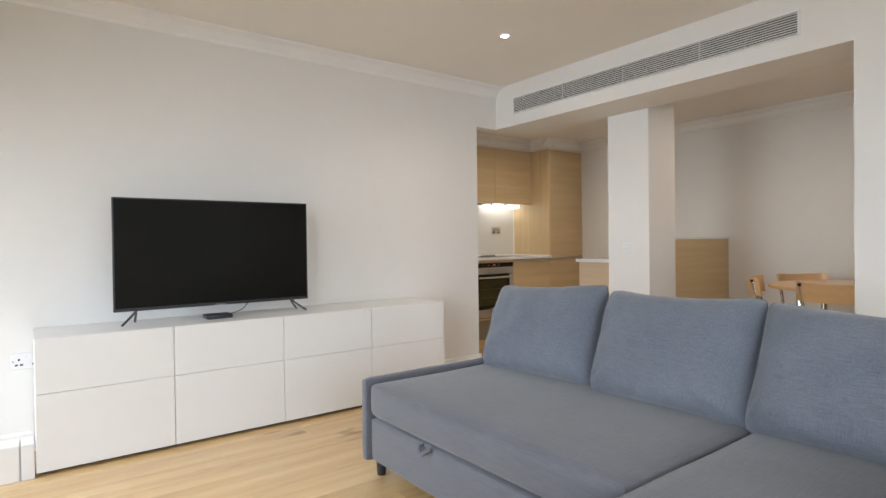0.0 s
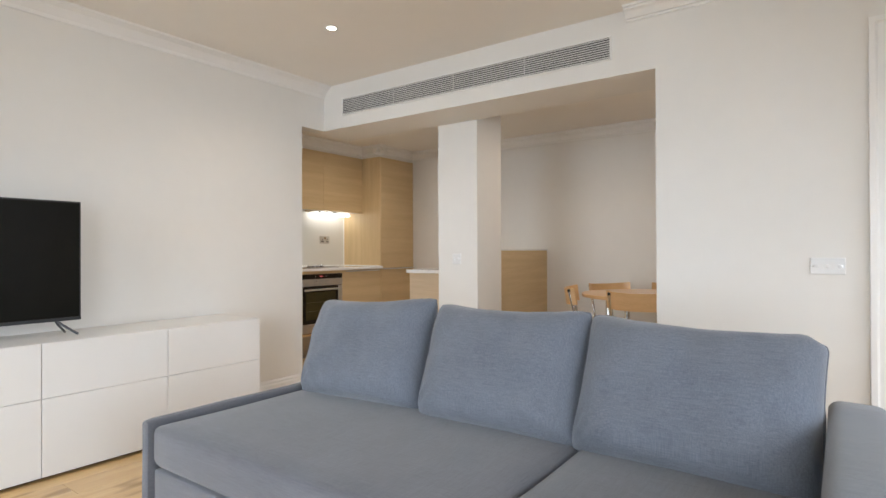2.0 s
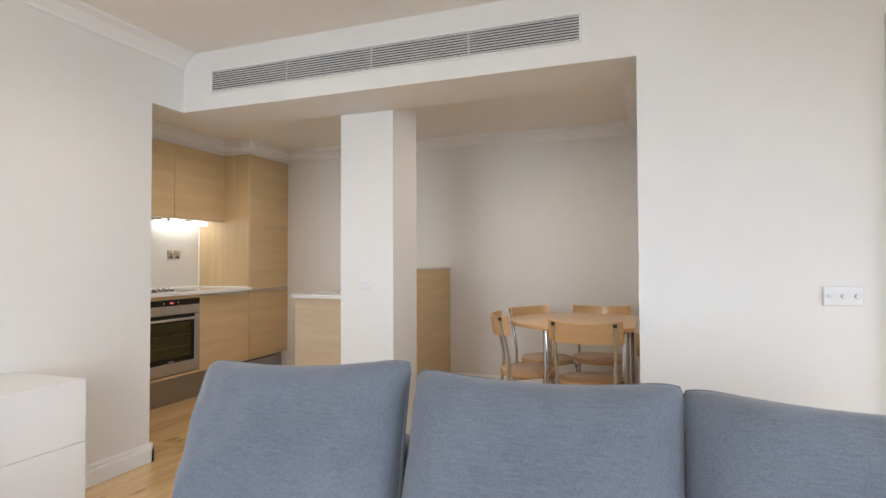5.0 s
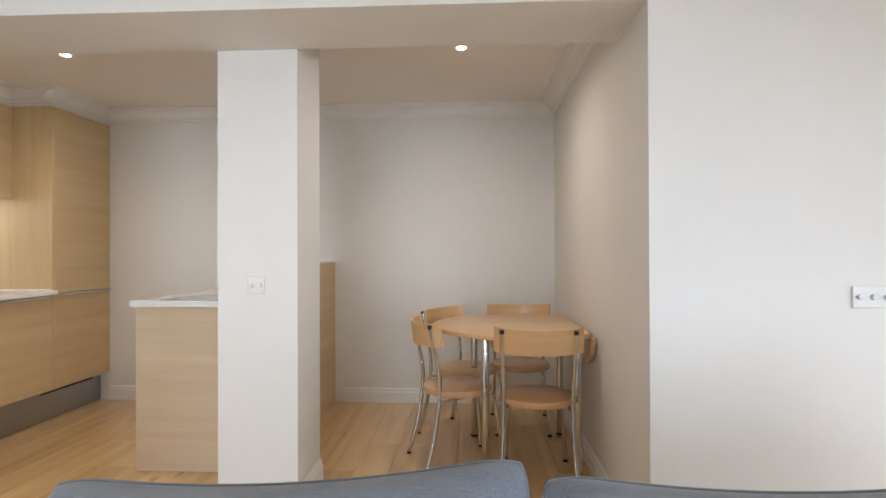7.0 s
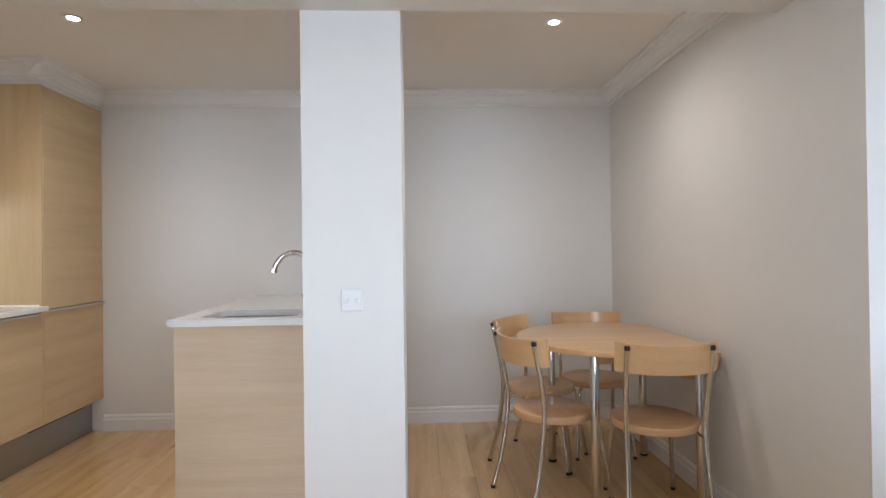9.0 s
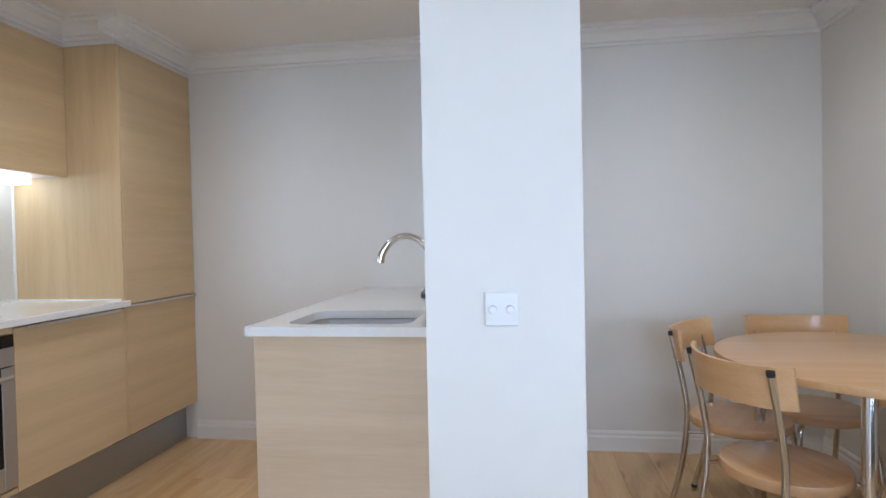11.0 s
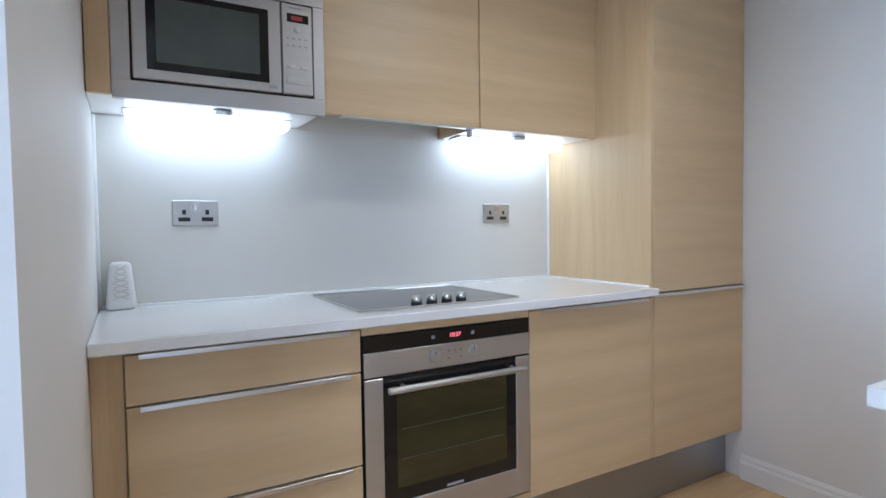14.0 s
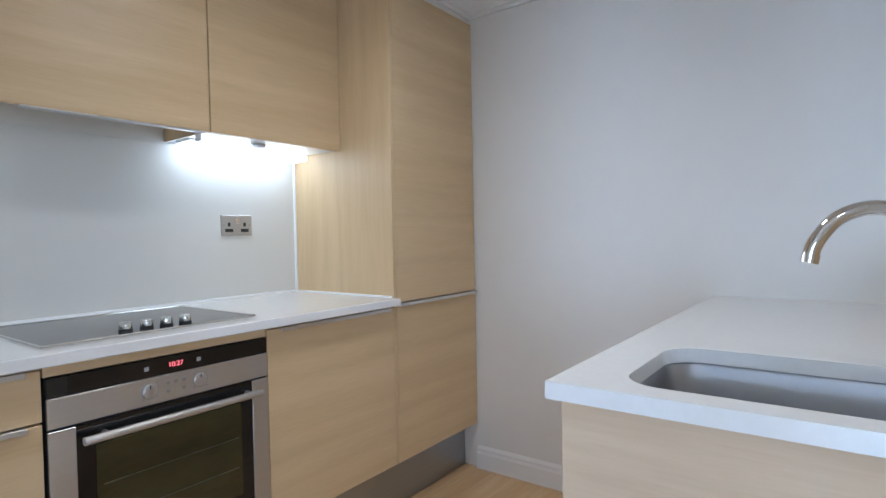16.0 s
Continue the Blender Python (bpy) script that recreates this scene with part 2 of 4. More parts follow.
def bx(x0, x1, y0, y1, z0, z1, bev=0.0, seg=2, bm=None):
    """A box between two corners, with eased or rounded edges, added to bm."""
    seg = 1 if bev <= .003 else seg
    out = bm or bmesh.new()
    tmp = bmesh.new()
    bmesh.ops.create_cube(tmp, size=1)
    for v in tmp.verts:
        v.co = Vector(((x0 + x1) / 2 + v.co.x * (x1 - x0), (y0 + y1) / 2 + v.co.y * (y1 - y0), (z0 + z1) / 2 + v.co.z * (z1 - z0)))
    if bev:
        bmesh.ops.bevel(tmp, geom=tmp.edges[:], offset=min(bev, 0.49 * min(abs(x1 - x0), abs(y1 - y0), abs(z1 - z0))), segments=seg, profile=0.5, affect="EDGES", clamp_overlap=True)
    me = bpy.data.meshes.new("tmp")
    tmp.to_mesh(me)
    tmp.free()
    out.from_mesh(me)
    bpy.data.meshes.remove(me)
    return out


def cyl(r, p0, p1, r2=None, n=20, bm=None, bev=0.0):
    """A round bar from p0 to p1."""
    out = bm or bmesh.new()
    p0, p1 = Vector(p0), Vector(p1)
    tmp = bmesh.new()
    bmesh.ops.create_cone(tmp, cap_ends=True, segments=n, radius1=r, radius2=r if r2 is None else r2, depth=(p1 - p0).length)
    if bev:
        caps = [e for e in tmp.edges if all(abs(abs(v.co.z) - (p1 - p0).length / 2) < 1e-6 for v in e.verts)]
        bmesh.ops.bevel(tmp, geom=caps, offset=bev, segments=2, profile=0.5, affect="EDGES")
    q = (p1 - p0).to_track_quat("Z", "Y").to_matrix().to_4x4()
    bmesh.ops.transform(tmp, matrix=Matrix.Translation((p0 + p1) / 2) @ q, verts=tmp.verts[:])
    me = bpy.data.meshes.new("tmp")
    tmp.to_mesh(me)
    tmp.free()
    out.from_mesh(me)
    bpy.data.meshes.remove(me)
    return out


def tube(points, r, n=12, bm=None, smooth=6):
    """A bent tube through points (a Catmull-Rom curve)."""
    out = bm or bmesh.new()
    P = [Vector(p) for p in points]
    path = []
    for i in range(len(P) - 1):
        a, b, c, d = P[max(i - 1, 0)], P[i], P[i + 1], P[min(i + 2, len(P) - 1)]
        for k in range(smooth):
            u = k / smooth
            path.append(0.5 * (2 * b + (c - a) * u + (2 * a - 5 * b + 4 * c - d) * u * u + (3 * b - a - 3 * c + d) * u ** 3))
    path.append(P[-1])
    rings = []
    ref = Vector((0.31, 0.87, 0.21)).normalized()
    for i, p in enumerate(path):
        t = (path[min(i + 1, len(path) - 1)] - path[max(i - 1, 0)]).normalized()
        u = t.cross(ref).normalized()
        w = t.cross(u)
        rings.append([out.verts.new(p + r * (math.cos(2 * math.pi * k / n) * u + math.sin(2 * math.pi * k / n) * w)) for k in range(n)])
    for a, b in zip(rings, rings[1:]):
        for k in range(n):
            out.faces.new((a[k], a[(k + 1) % n], b[(k + 1) % n], b[k]))
    out.faces.new(rings[0])
    out.faces.new(rings[-1][::-1])
    bmesh.ops.recalc_face_normals(out, faces=out.faces[:])
    return out


def slab(outline, z0, z1, bev=0.0, bm=None):
    """A flat slab with a given outline in plan."""
    out = bm or bmesh.new()
    tmp = bmesh.new()
    f = tmp.faces.new([tmp.verts.new((x, y, z0)) for x, y in outline])
    e = bmesh.ops.extrude_face_region(tmp, geom=[f])
    bmesh.ops.translate(tmp, vec=(0, 0, z1 - z0), verts=[v for v in e["geom"] if isinstance(v, bmesh.types.BMVert)])
    bmesh.ops.recalc_face_normals(tmp, faces=tmp.faces[:])
    if bev:
        hor = [ed for ed in tmp.edges if abs(ed.verts[0].co.z - ed.verts[1].co.z) < 1e-6]
        bmesh.ops.bevel(tmp, geom=hor, offset=bev, segments=2, profile=0.5, affect="EDGES")
    me = bpy.data.meshes.new("tmp")
    tmp.to_mesh(me)
    tmp.free()
    out.from_mesh(me)
    bpy.data.meshes.remove(me)
    return out


def profile_run(profile, p0, p1, inward, bm=None):
    """A moulding: profile points (out from the wall, up) swept from p0 to p1; inward is the wall's normal."""
    out = bm or bmesh.new()
    p0, p1, nrm = Vector(p0), Vector(p1), Vector(inward)
    A = [out.verts.new(p0 + nrm * u + Vector((0, 0, v))) for u, v in profile]
    B = [out.verts.new(p1 + nrm * u + Vector((0, 0, v))) for u, v in profile]
    n = len(A)
    fs = [out.faces.new((A[k], A[(k + 1) % n], B[(k + 1) % n], B[k])) for k in range(n)]
    fs += [out.faces.new(A[::-1]), out.faces.new(B)]
    bmesh.ops.recalc_face_normals(out, faces=fs)
    return out


def thing(name, x, y, z, label, category, group="", kind=""):
    ob = new(name)
    ob.location = (x, y, z)
    ob.empty_display_size = 0.1
    return tagged(ob, label, category, group, kind)


def part(name, bm, material, parent=None, label="", smooth=True, kind=""):
    """Links a bmesh, given in world places, as one mesh object under a thing or a part."""
    o = Vector((0, 0, 0))
    p = parent
    while p:
        o += p.location
        p = p.parent
    if o.length:
        bmesh.ops.translate(bm, vec=-o, verts=bm.verts[:])
    me = bpy.data.meshes.new(name)
    bm.to_mesh(me)
    bm.free()
    me.materials.append(material)
    if smooth:
        for f in me.polygons:
            f.use_smooth = True
        me.set_sharp_from_angle(angle=radians(35))
    ob = new(name, me)
    ob.parent = parent
    return tagged(ob, label, kind=kind)


def setting(name, bm, material, label, category, smooth=False):
    return tagged(part(name, bm, material, None, "", smooth), label, category, "", "structure")


def text_part(name, body, size, m, material, parent, label=""):
    """Raised lettering in the built-in font, as a mesh."""
    cu = bpy.data.curves.new(name, "FONT")
    cu.body, cu.size, cu.extrude, cu.align_x, cu.align_y = body, size, 0.0003, "CENTER", "CENTER"
    tmp = bpy.data.objects.new("tmp_text", cu)
    scene.collection.objects.link(tmp)
    me = bpy.data.meshes.new_from_object(tmp.evaluated_get(bpy.context.evaluated_depsgraph_get()))
    bpy.data.objects.remove(tmp)
    me.transform(m)
    bm = bmesh.new()
    bm.from_mesh(me)
    bpy.data.meshes.remove(me)
    return part(name, bm, material, parent, label, smooth=False)


# ---- plan ----
ZC, ZK, ZS = 2.44, 2.305, 2.08        # living ceiling, kitchen ceiling, beam's underside
YB = 0.41                             # rear of the beam
YF = 2.245                            # far wall of kitchen and dining corner
XR = 2.665                            # dining corner's side wall
XK = -1.48                            # kitchen's rear wall
XF = -0.862                           # faces of the base units
YE = -0.235                           # end of the television wall
XE, YN = 5.6, -5.3                    # far bounds of the living room
DX0, DX1, DZ = 3.682, 4.50, 2.03      # doorway to the hall
ZW, XWF = 1.533, -1.152               # underside and faces of the wall units
YD0, YO0, YO1, YT = -.165, .42, 1.024, 1.635   # drawers, oven, base unit, tall unit
HY, HX0, HX1, HZ = 3.2, 3.05, 5.4, 2.30

# ---- structure ----
bm = bx(-1.7, XE + .1, YN - .1, HY + .2, -.12, -.016)
setting("floor_base", bm, GAP, "dark subfloor under the oak planks", "floor")
bm = bx(-.12, XE + .2, YN - .2, -.0, ZC, ZC + .12)
setting("ceiling", bm, CEIL, "plain warm white painted living room ceiling", "ceiling")
bm = bx(XK - .2, -.12, YE, YF + .2, ZK, ZK + .13)
bx(-.12, 2.85, YB, YF + .2, ZK, ZK + .13, bm=bm)
setting("ceiling_kitchen", bm, CEIL, "plain warm white painted kitchen ceiling", "ceiling")
bm = bx(HX0 - .1, XE, .12, HY + .2, HZ, HZ + .13)
setting("ceiling_hall", bm, CEIL, "plain white painted hall ceiling", "ceiling")
# television wall with the return into the kitchen, and the lintel
bm = bx(-.12, 0, YN - .2, YE - .12, 0, ZC)
bx(-1.6, 0, YE - .12, YE, 0, ZC, bm=bm)
bx(-.12, 0, YE, YB, ZS, ZC, bm=bm)
setting("wall_tv", bm, PAINT, "off-white painted wall behind the television", "wall")
bm = bx(XK - .12, XK, YE, YF, 0, ZC)
setting("wall_kitchen", bm, PAINT, "white painted wall behind the kitchen units", "wall")
bm = bx(XK - .12, XR + .12, YF, YF + .15, 0, ZC)
setting("wall_far", bm, PAINT, "off-white painted wall behind sink and dining table", "wall")
bm = bx(XR, XR + .12, .12, YF, 0, ZC)
setting("wall_dining", bm, PAINT, "off-white painted side wall of the dining corner", "wall")
bm = bx(XR, DX0, 0, .12, 0, ZC)
bx(DX0, DX1, 0, .12, DZ, ZC, bm=bm)
bx(DX1, XE, 0, .12, 0, ZC, bm=bm)
setting("wall_door", bm, PAINT, "off-white painted wall with the doorway to the hall", "wall")
bm = bx(0, XR, 0, YB, ZS, ZC)
setting("beam", bm, PAINT, "boxed white beam over the opening with the air vent", "beam")
bm = bx(XK, XWF - .012, YE, YT, 2.186, ZK)
bx(XK, XF - .012, YT, YF, 2.186, ZK, bm=bm)
setting("bulkhead", bm, PAINT, "white painted infill above the kitchen units", "wall")
bm = bx(.877, 1.243, YB + .002, .775, 0, ZK)
setting("column", bm, PAINT, "square white painted column beside the sink unit", "column")
# side wall of the living room with two assumed windows, and the window wall behind the camera
def wall_with_windows(name, axis, at, thick, lo, hi, wins, label):
    b = bmesh.new()
    def blk(a0, a1, z0, z1):
        if axis == "y":
            bx(a0, a1, at - thick, at, z0, z1, bm=b)
        else:
            bx(at, at + thick, a0, a1, z0, z1, bm=b)
    cur = lo
    for w0, w1, z0, z1 in wins:
        blk(cur, w0, 0, ZC)
        blk(w0, w1, 0, z0)
        blk(w0, w1, z1, ZC)
        cur = w1
    blk(cur, hi, 0, ZC)
    setting(name, b, PAINT, label, "wall")
    for i, (w0, w1, z0, z1) in enumerate(wins):
        wd = thing("window_1", (w0 + w1) / 2 if axis == "y" else at + thick / 2, at - thick / 2 if axis == "y" else (w0 + w1) / 2, z0, "unseen white painted sash window with clear panes", "window", kind="structure")
        zm = (z0 + z1) / 2
        def fr(nm, a0, a1, zz0, zz1, d0, d1, m):
            bb = bx(a0, a1, at - d1, at - d0, zz0, zz1, .004) if axis == "y" else bx(at + d0, at + d1, a0, a1, zz0, zz1, .004)
            return part(nm, bb, m, wd)
        fr("window_frame", w0, w0 + .06, z0, z1, .1, .16, TRIM)
        fr("window_frame", w1 - .06, w1, z0, z1, .1, .16, TRIM)
        fr("window_frame", w0 + .06, w1 - .06, z0, z0 + .07, .1, .16, TRIM)
        fr("window_frame", w0 + .06, w1 - .06, z1 - .06, z1, .1, .16, TRIM)
        fr("window_frame", w0 + .06, w1 - .06, zm - .025, zm + .025, .1, .16, TRIM)
        for a, c in ((z0 + .07, zm - .025), (zm + .025, z1 - .06)):
            g = fr("pane", w0 + .06, w1 - .06, a, c, .128, .134, GLASS)
            g.visible_shadow = False


wall_with_windows("wall_window", "y", YN, .25, -.12, XE + .2, [(.35, 1.75, .4, 2.2), (3.3, 4.7, .4, 2.2)], "white painted wall with tall windows")
wall_with_windows("wall_side", "x", XE, .25, YN, .12, [(-4.0, -2.6, .4, 2.2), (-1.75, -.35, .4, 2.2)], "white painted side wall with two assumed windows")
bm = bx(HX0 - .1, HX0, .12, HY, 0, HZ)
bx(HX1, HX1 + .1, .12, HY, 0, HZ, bm=bm)
bx(HX0 - .1, 3.98, HY, HY + .15, 0, HZ, bm=bm)
bx(5.04, HX1 + .1, HY, HY + .15, 0, HZ, bm=bm)
bx(3.98, 5.04, HY, HY + .15, 2.17, HZ, bm=bm)
setting("wall_hall", bm, PAINT, "off-white painted hall walls round the entrance door", "wall")

SK = [(0, 0), (.018, 0), (.018, .075), (.012, .085), (.012, .098), (.004, .11), (0, .11)]
for p0, p1, n in (((0, YN, 0), (0, -3.35, 0), (1, 0, 0)), ((0, -.93, 0), (0, YE + .018, 0), (1, 0, 0)), ((-.862, YF, 0), (.25, YF, 0), (0, -1, 0)),
                  ((1.03, YF, 0), (XR, YF, 0), (0, -1, 0)), ((XR, 0.0, 0), (XR, YF, 0), (-1, 0, 0)), ((XR - .018, 0, 0), (DX0 - .085, 0, 0), (0, -1, 0)),
                  ((1.243, YB, 0), (1.243, .775, 0), (1, 0, 0)), ((.859, YB, 0), (1.261, YB, 0), (0, -1, 0)), ((.877, YB, 0), (.877, .775, 0), (-1, 0, 0)),
                  ((-.02, YE, 0), (.018, YE, 0), (0, 1, 0)), ((DX1 + .085, 0, 0), (XE, 0, 0), (0, -1, 0)), ((HX0, .12, 0), (HX0, HY, 0), (1, 0, 0)), ((HX0, HY, 0), (3.96, HY, 0), (0, -1, 0)), ((5.06, HY, 0), (HX1, HY, 0), (0, -1, 0))):
    setting("baseboard", profile_run(SK, p0, p1, n), TRIM, "white moulded skirting board along the wall", "skirting")
CO = [(0, -.095), (.012, -.095), (.014, -.08), (.03, -.078), (.04, -.06), (.06, -.04), (.085, -.03), (.088, -.018), (.105, -.016), (.105, 0), (0, 0)]
for p0, p1, n in (((XK, YF, ZK), (XR, YF, ZK), (0, -1, 0)), ((XR, YB, ZK), (XR, YF, ZK), (-1, 0, 0)),
                  ((XWF - .012, YE, ZK), (XWF - .012, YT, ZK), (1, 0, 0)), ((XF - .012, YT - .102, ZK), (XF - .012, YF, ZK), (1, 0, 0)), ((XWF - .012, YT, ZK), (XF + .09, YT, ZK), (0, -1, 0))):
    setting("cornice", profile_run(CO, p0, p1, n), TRIM, "white plaster cornice where wall meets ceiling", "cornice")
setting("cornice", profile_run([(u * .8, v * .75) for u, v in CO], (2.51, 0, ZC), (XE, 0, ZC), (0, -1, 0)), TRIM, "white plaster cornice above the doorway wall", "cornice")
setting("cornice", profile_run([(0, -.09), (.008, -.09), (.014, -.07), (.045, -.028), (.085, -.01), (.09, 0), (0, 0)], (0, YN, ZC), (0, 0, ZC), (1, 0, 0)), TRIM, "white plaster cornice along the television wall", "cornice")

# doorway lining and architrave
dl = thing("door_1", (DX0 + DX1) / 2, .06, 0, "white moulded architrave round the open doorway", "doorway", kind="structure")
AR = [(0, 0), (.012, 0), (.012, .014), (.018, .022), (.018, .056), (.028, .066), (.028, .088), (0, .088)]
def arch_leg(x, sgn):
    b = bmesh.new()
    A = [b.verts.new((x + sgn * v, -u, 0)) for u, v in AR]
    B = [b.verts.new((x + sgn * v, -u, DZ + v)) for u, v in AR]
    n = len(A)
    for k in range(n):
        b.faces.new((A[k], A[(k + 1) % n], B[(k + 1) % n], B[k]))
    b.faces.new(A)
    b.faces.new(B[::-1])
    bmesh.ops.recalc_face_normals(b, faces=b.faces[:])
    return b
part("architrave", arch_leg(DX0, -1), TRIM, dl)
part("architrave", arch_leg(DX1, 1), TRIM, dl)
b = bmesh.new()
A = [b.verts.new((DX0 - v, -u, DZ + v)) for u, v in AR]
B = [b.verts.new((DX1 + v, -u, DZ + v)) for u, v in AR]
for k in range(len(A)):
    b.faces.new((A[k], A[(k + 1) % len(A)], B[(k + 1) % len(A)], B[k]))
bmesh.ops.recalc_face_normals(b, faces=b.faces[:])
part("architrave", b, TRIM, dl)
part("door_lining", bx(DX0 - .001, DX0 + .004, .002, .12, 0, DZ, .001), TRIM, dl)
part("door_lining", bx(DX1 - .004, DX1 + .001, .002, .12, 0, DZ, .001), TRIM, dl)
part("door_lining", bx(DX0 + .004, DX1 - .004, .002, .12, DZ - .004, DZ + .001, .001), TRIM, dl)
part("door_stop", bx(DX0 + .004, DX0 + .016, .06, .1, 0, DZ - .004, .002), TRIM, dl)
part("strike_plate", bx(DX0 + .003, DX0 + .0055, .012, .035, .93, 1.02, .001), CHROME_S, dl, "small steel strike plate")

# ---- entrance door in the hall ----
fd = thing("door_2", 4.51, HY, 0, "closed oak panelled entrance door with chrome letterbox", "door", kind="structure")
part("door_frame", bx(3.98, 4.06, HY - .02, HY + .1, 0, 2.17, .004), FRAME_OAK, fd, "darker oak door frame")
part("door_frame", bx(4.96, 5.04, HY - .02, HY + .1, 0, 2.17, .004), FRAME_OAK, fd)
part("door_frame", bx(4.06, 4.96, HY - .02, HY + .1, 2.09, 2.17, .004), FRAME_OAK, fd)
part("door_leaf", bx(4.064, 4.956, HY + .010, HY + .06, .008, 2.086, .003), DOOR_OAK, fd)
for a, c in ((4.064, 4.17), (4.85, 4.956)):
    part("stile", bx(a, c, HY, HY + .010, .008, 2.086, .003), DOOR_OAK, fd)
for a, c in ((.008, .24), (.72, .86), (1.36, 1.50), (1.96, 2.086)):
    part("rail", bx(4.1702, 4.8498, HY, HY + .010, a, c, .003), DOOR_OAKX, fd)
lb = part("letterbox", bx(4.34, 4.64, HY - .012, HY, .755, .83, .006), ALU, fd, "polished metal letterbox")
part("flap", bx(4.365, 4.615, HY - .016, HY - .012, .772, .813, .003), ALU, lb)
part("latch_lock", bx(4.85, 4.955, HY - .03, HY, 1.395, 1.45, .008), CHROME, fd, "chrome night latch")
hd = part("door_handle", cyl(.027, (4.90, HY - .01, 1.085), (4.90, HY, 1.085), bev=.003), CHROME, fd, "chrome lever handle")
part("lever", tube([(4.90, HY - .008, 1.085), (4.90, HY - .05, 1.085), (4.86, HY - .055, 1.083), (4.79, HY - .05, 1.078)], .009), CHROME, hd)
part("escutcheon", cyl(.024, (4.90, HY - .008, 1.0), (4.90, HY, 1.0), bev=.003), CHROME, fd)
part("peephole", cyl(.009, (4.49, HY - .002, 1.64), (4.49, HY + .012, 1.64)), CHROME, fd)
kb = thing("latch_keep", 5.0, HY - .02, 1.39, "chrome latch keep on the door frame", "latch")
part("keep_body", bx(4.966, 5.01, HY - .045, HY - .022, 1.39, 1.455, .006), CHROME, kb)

# ---- air vent in the beam ----
vt = thing("air_vent", 1.32, 0, 2.18, "long grey louvred air conditioning grille in white beam", "vent")
V0, V1, W0, W1 = .228, 2.413, 2.186, 2.308
# flat dark sheet, in place of the shaded depth behind the slats
part("shade_backing", bx(V0, V1, -.004, -.001, W0, W1), VENT_D, vt)
part("frame", bx(V0 - .012, V1 + .012, -.012, -.0, W1, W1 + .01, .002), TRIM, vt)
part("frame", bx(V0 - .012, V1 + .012, -.012, -.0, W0 - .01, W0, .002), TRIM, vt)
part("frame", bx(V0 - .012, V0, -.012, -.0, W0, W1, .002), TRIM, vt)
part("frame", bx(V1, V1 + .012, -.012, -.0, W0, W1, .002), TRIM, vt)
for i in range(9):
    z = W0 + .0068 + i * .01355
    b = bx(V0, V1, -.0105, -.0045, z - .0030, z + .0030)
    part("slat", b, VENT, vt, smooth=False)
for x in (V0 + .545, V0 + 1.09, V0 + 1.64):
    part("mullion", bx(x - .004, x + .004, -.0125, -.0105, W0, W1, .001), VENT, vt)

# ---- downlights ----
def downlight(x, y, z, watts, soft=.12, wide=160):
    d = thing("downlight", x, y, z, "round recessed ceiling downlight, switched on", "downlight", "ceiling downlights")
    b = bmesh.new()
    n = 28
    rings = [(.042, 0), (.042, -.004), (.036, -.006), (.03, -.004), (.026, -.002)]
    vs = [[b.verts.new((x + r * math.cos(2 * math.pi * k / n), y + r * math.sin(2 * math.pi * k / n), z + h)) for k in range(n)] for r, h in rings]
    for a, c in zip(vs, vs[1:]):
        for k in range(n):
            b.faces.new((a[k], a[(k + 1) % n], c[(k + 1) % n], c[k]))
    bmesh.ops.recalc_face_normals(b, faces=b.faces[:])
    part("trim_ring", b, TRIM, d, "white trim ring")
    part("lamp", cyl(.025, (x, y, z - .0025), (x, y, z - .0005), n=28), DISC, d, "glowing lamp")
    spot_lamp("downlight_beam", x, y, z - .03, watts, soft, wide)


downlight(.98, -.82, ZC, 28)
downlight(1.972, 1.041, ZK, 23, .03, 170)
downlight(-.30, 1.02, ZK, 37, .12, 170)
downlight(4.86, 2.9, HZ, 16)
# extra unseen fitting, added to brighten the hall and its door
downlight(4.3, .5, HZ, 125)

# ---- living room: low white cabinet ----
tu = thing("tv_cabinet", .225, -2.15, 0, "low white lacquered cabinet with drawers and doors", "cabinet")
U0, U1, UF = -3.347, -.953, .45
part("carcass", bx(.012, UF - .02, U0, U1, .02, .632, .002), LACQ, tu)
part("plinth", bx(.03, UF - .05, U0 + .02, U1 - .02, 0, .0195), GAP, tu, "dark recessed base")
part("top", bx(.012, UF - .0202, U0 - .001, U1 + .001, .6325, .65, .001), LACQ, tu)
w = (U1 - U0) / 4
for i in range(4):
    a, c = U0 + i * w + .0015, U0 + (i + 1) * w - .0015
    part("drawer_front", bx(UF - .0195, UF, a, c, .3895, .6495, .0015), LACQ, tu)
    part("door_front", bx(UF - .0195, UF, a, c, .021, .3875, .0015), LACQ, tu)

# ---- low white boxing on the floor beside the cabinet ----
lbx = thing("low_box", .39, -3.6, 0, "low white painted boxing on the floor beside the cabinet", "box")
part("side_board", bx(.33, .448, -3.95, -3.408, 0, .165, .003), LACQ, lbx)
part("end_board", bx(.33, .449, -3.402, -3.352, 0, .166, .003), LACQ, lbx)
part("joint", bx(.335, .437, -3.408, -3.402, 0, .155), LACQ_D, lbx, "open joint")

# ---- television ----
tv = thing("television", .2, -2.45, .65, "black flat television with thin bezel on two feet", "television")
T0, T1, TZ0, TZ1 = -3.0, -1.898, .723, 1.345
part("casing", bx(.165, .212, T0 + .1, T1 - .1, TZ0 + .03, TZ1 - .18, .012), PLASTIC, tv)
part("back_panel", bx(.205, .222, T0, T1, TZ0, TZ1, .003), PLASTIC, tv)
part("screen", bx(.221, .2235, T0 + .008, T1 - .008, TZ0 + .018, TZ1 - .008, .0008), SCREEN, tv, "glossy black screen")
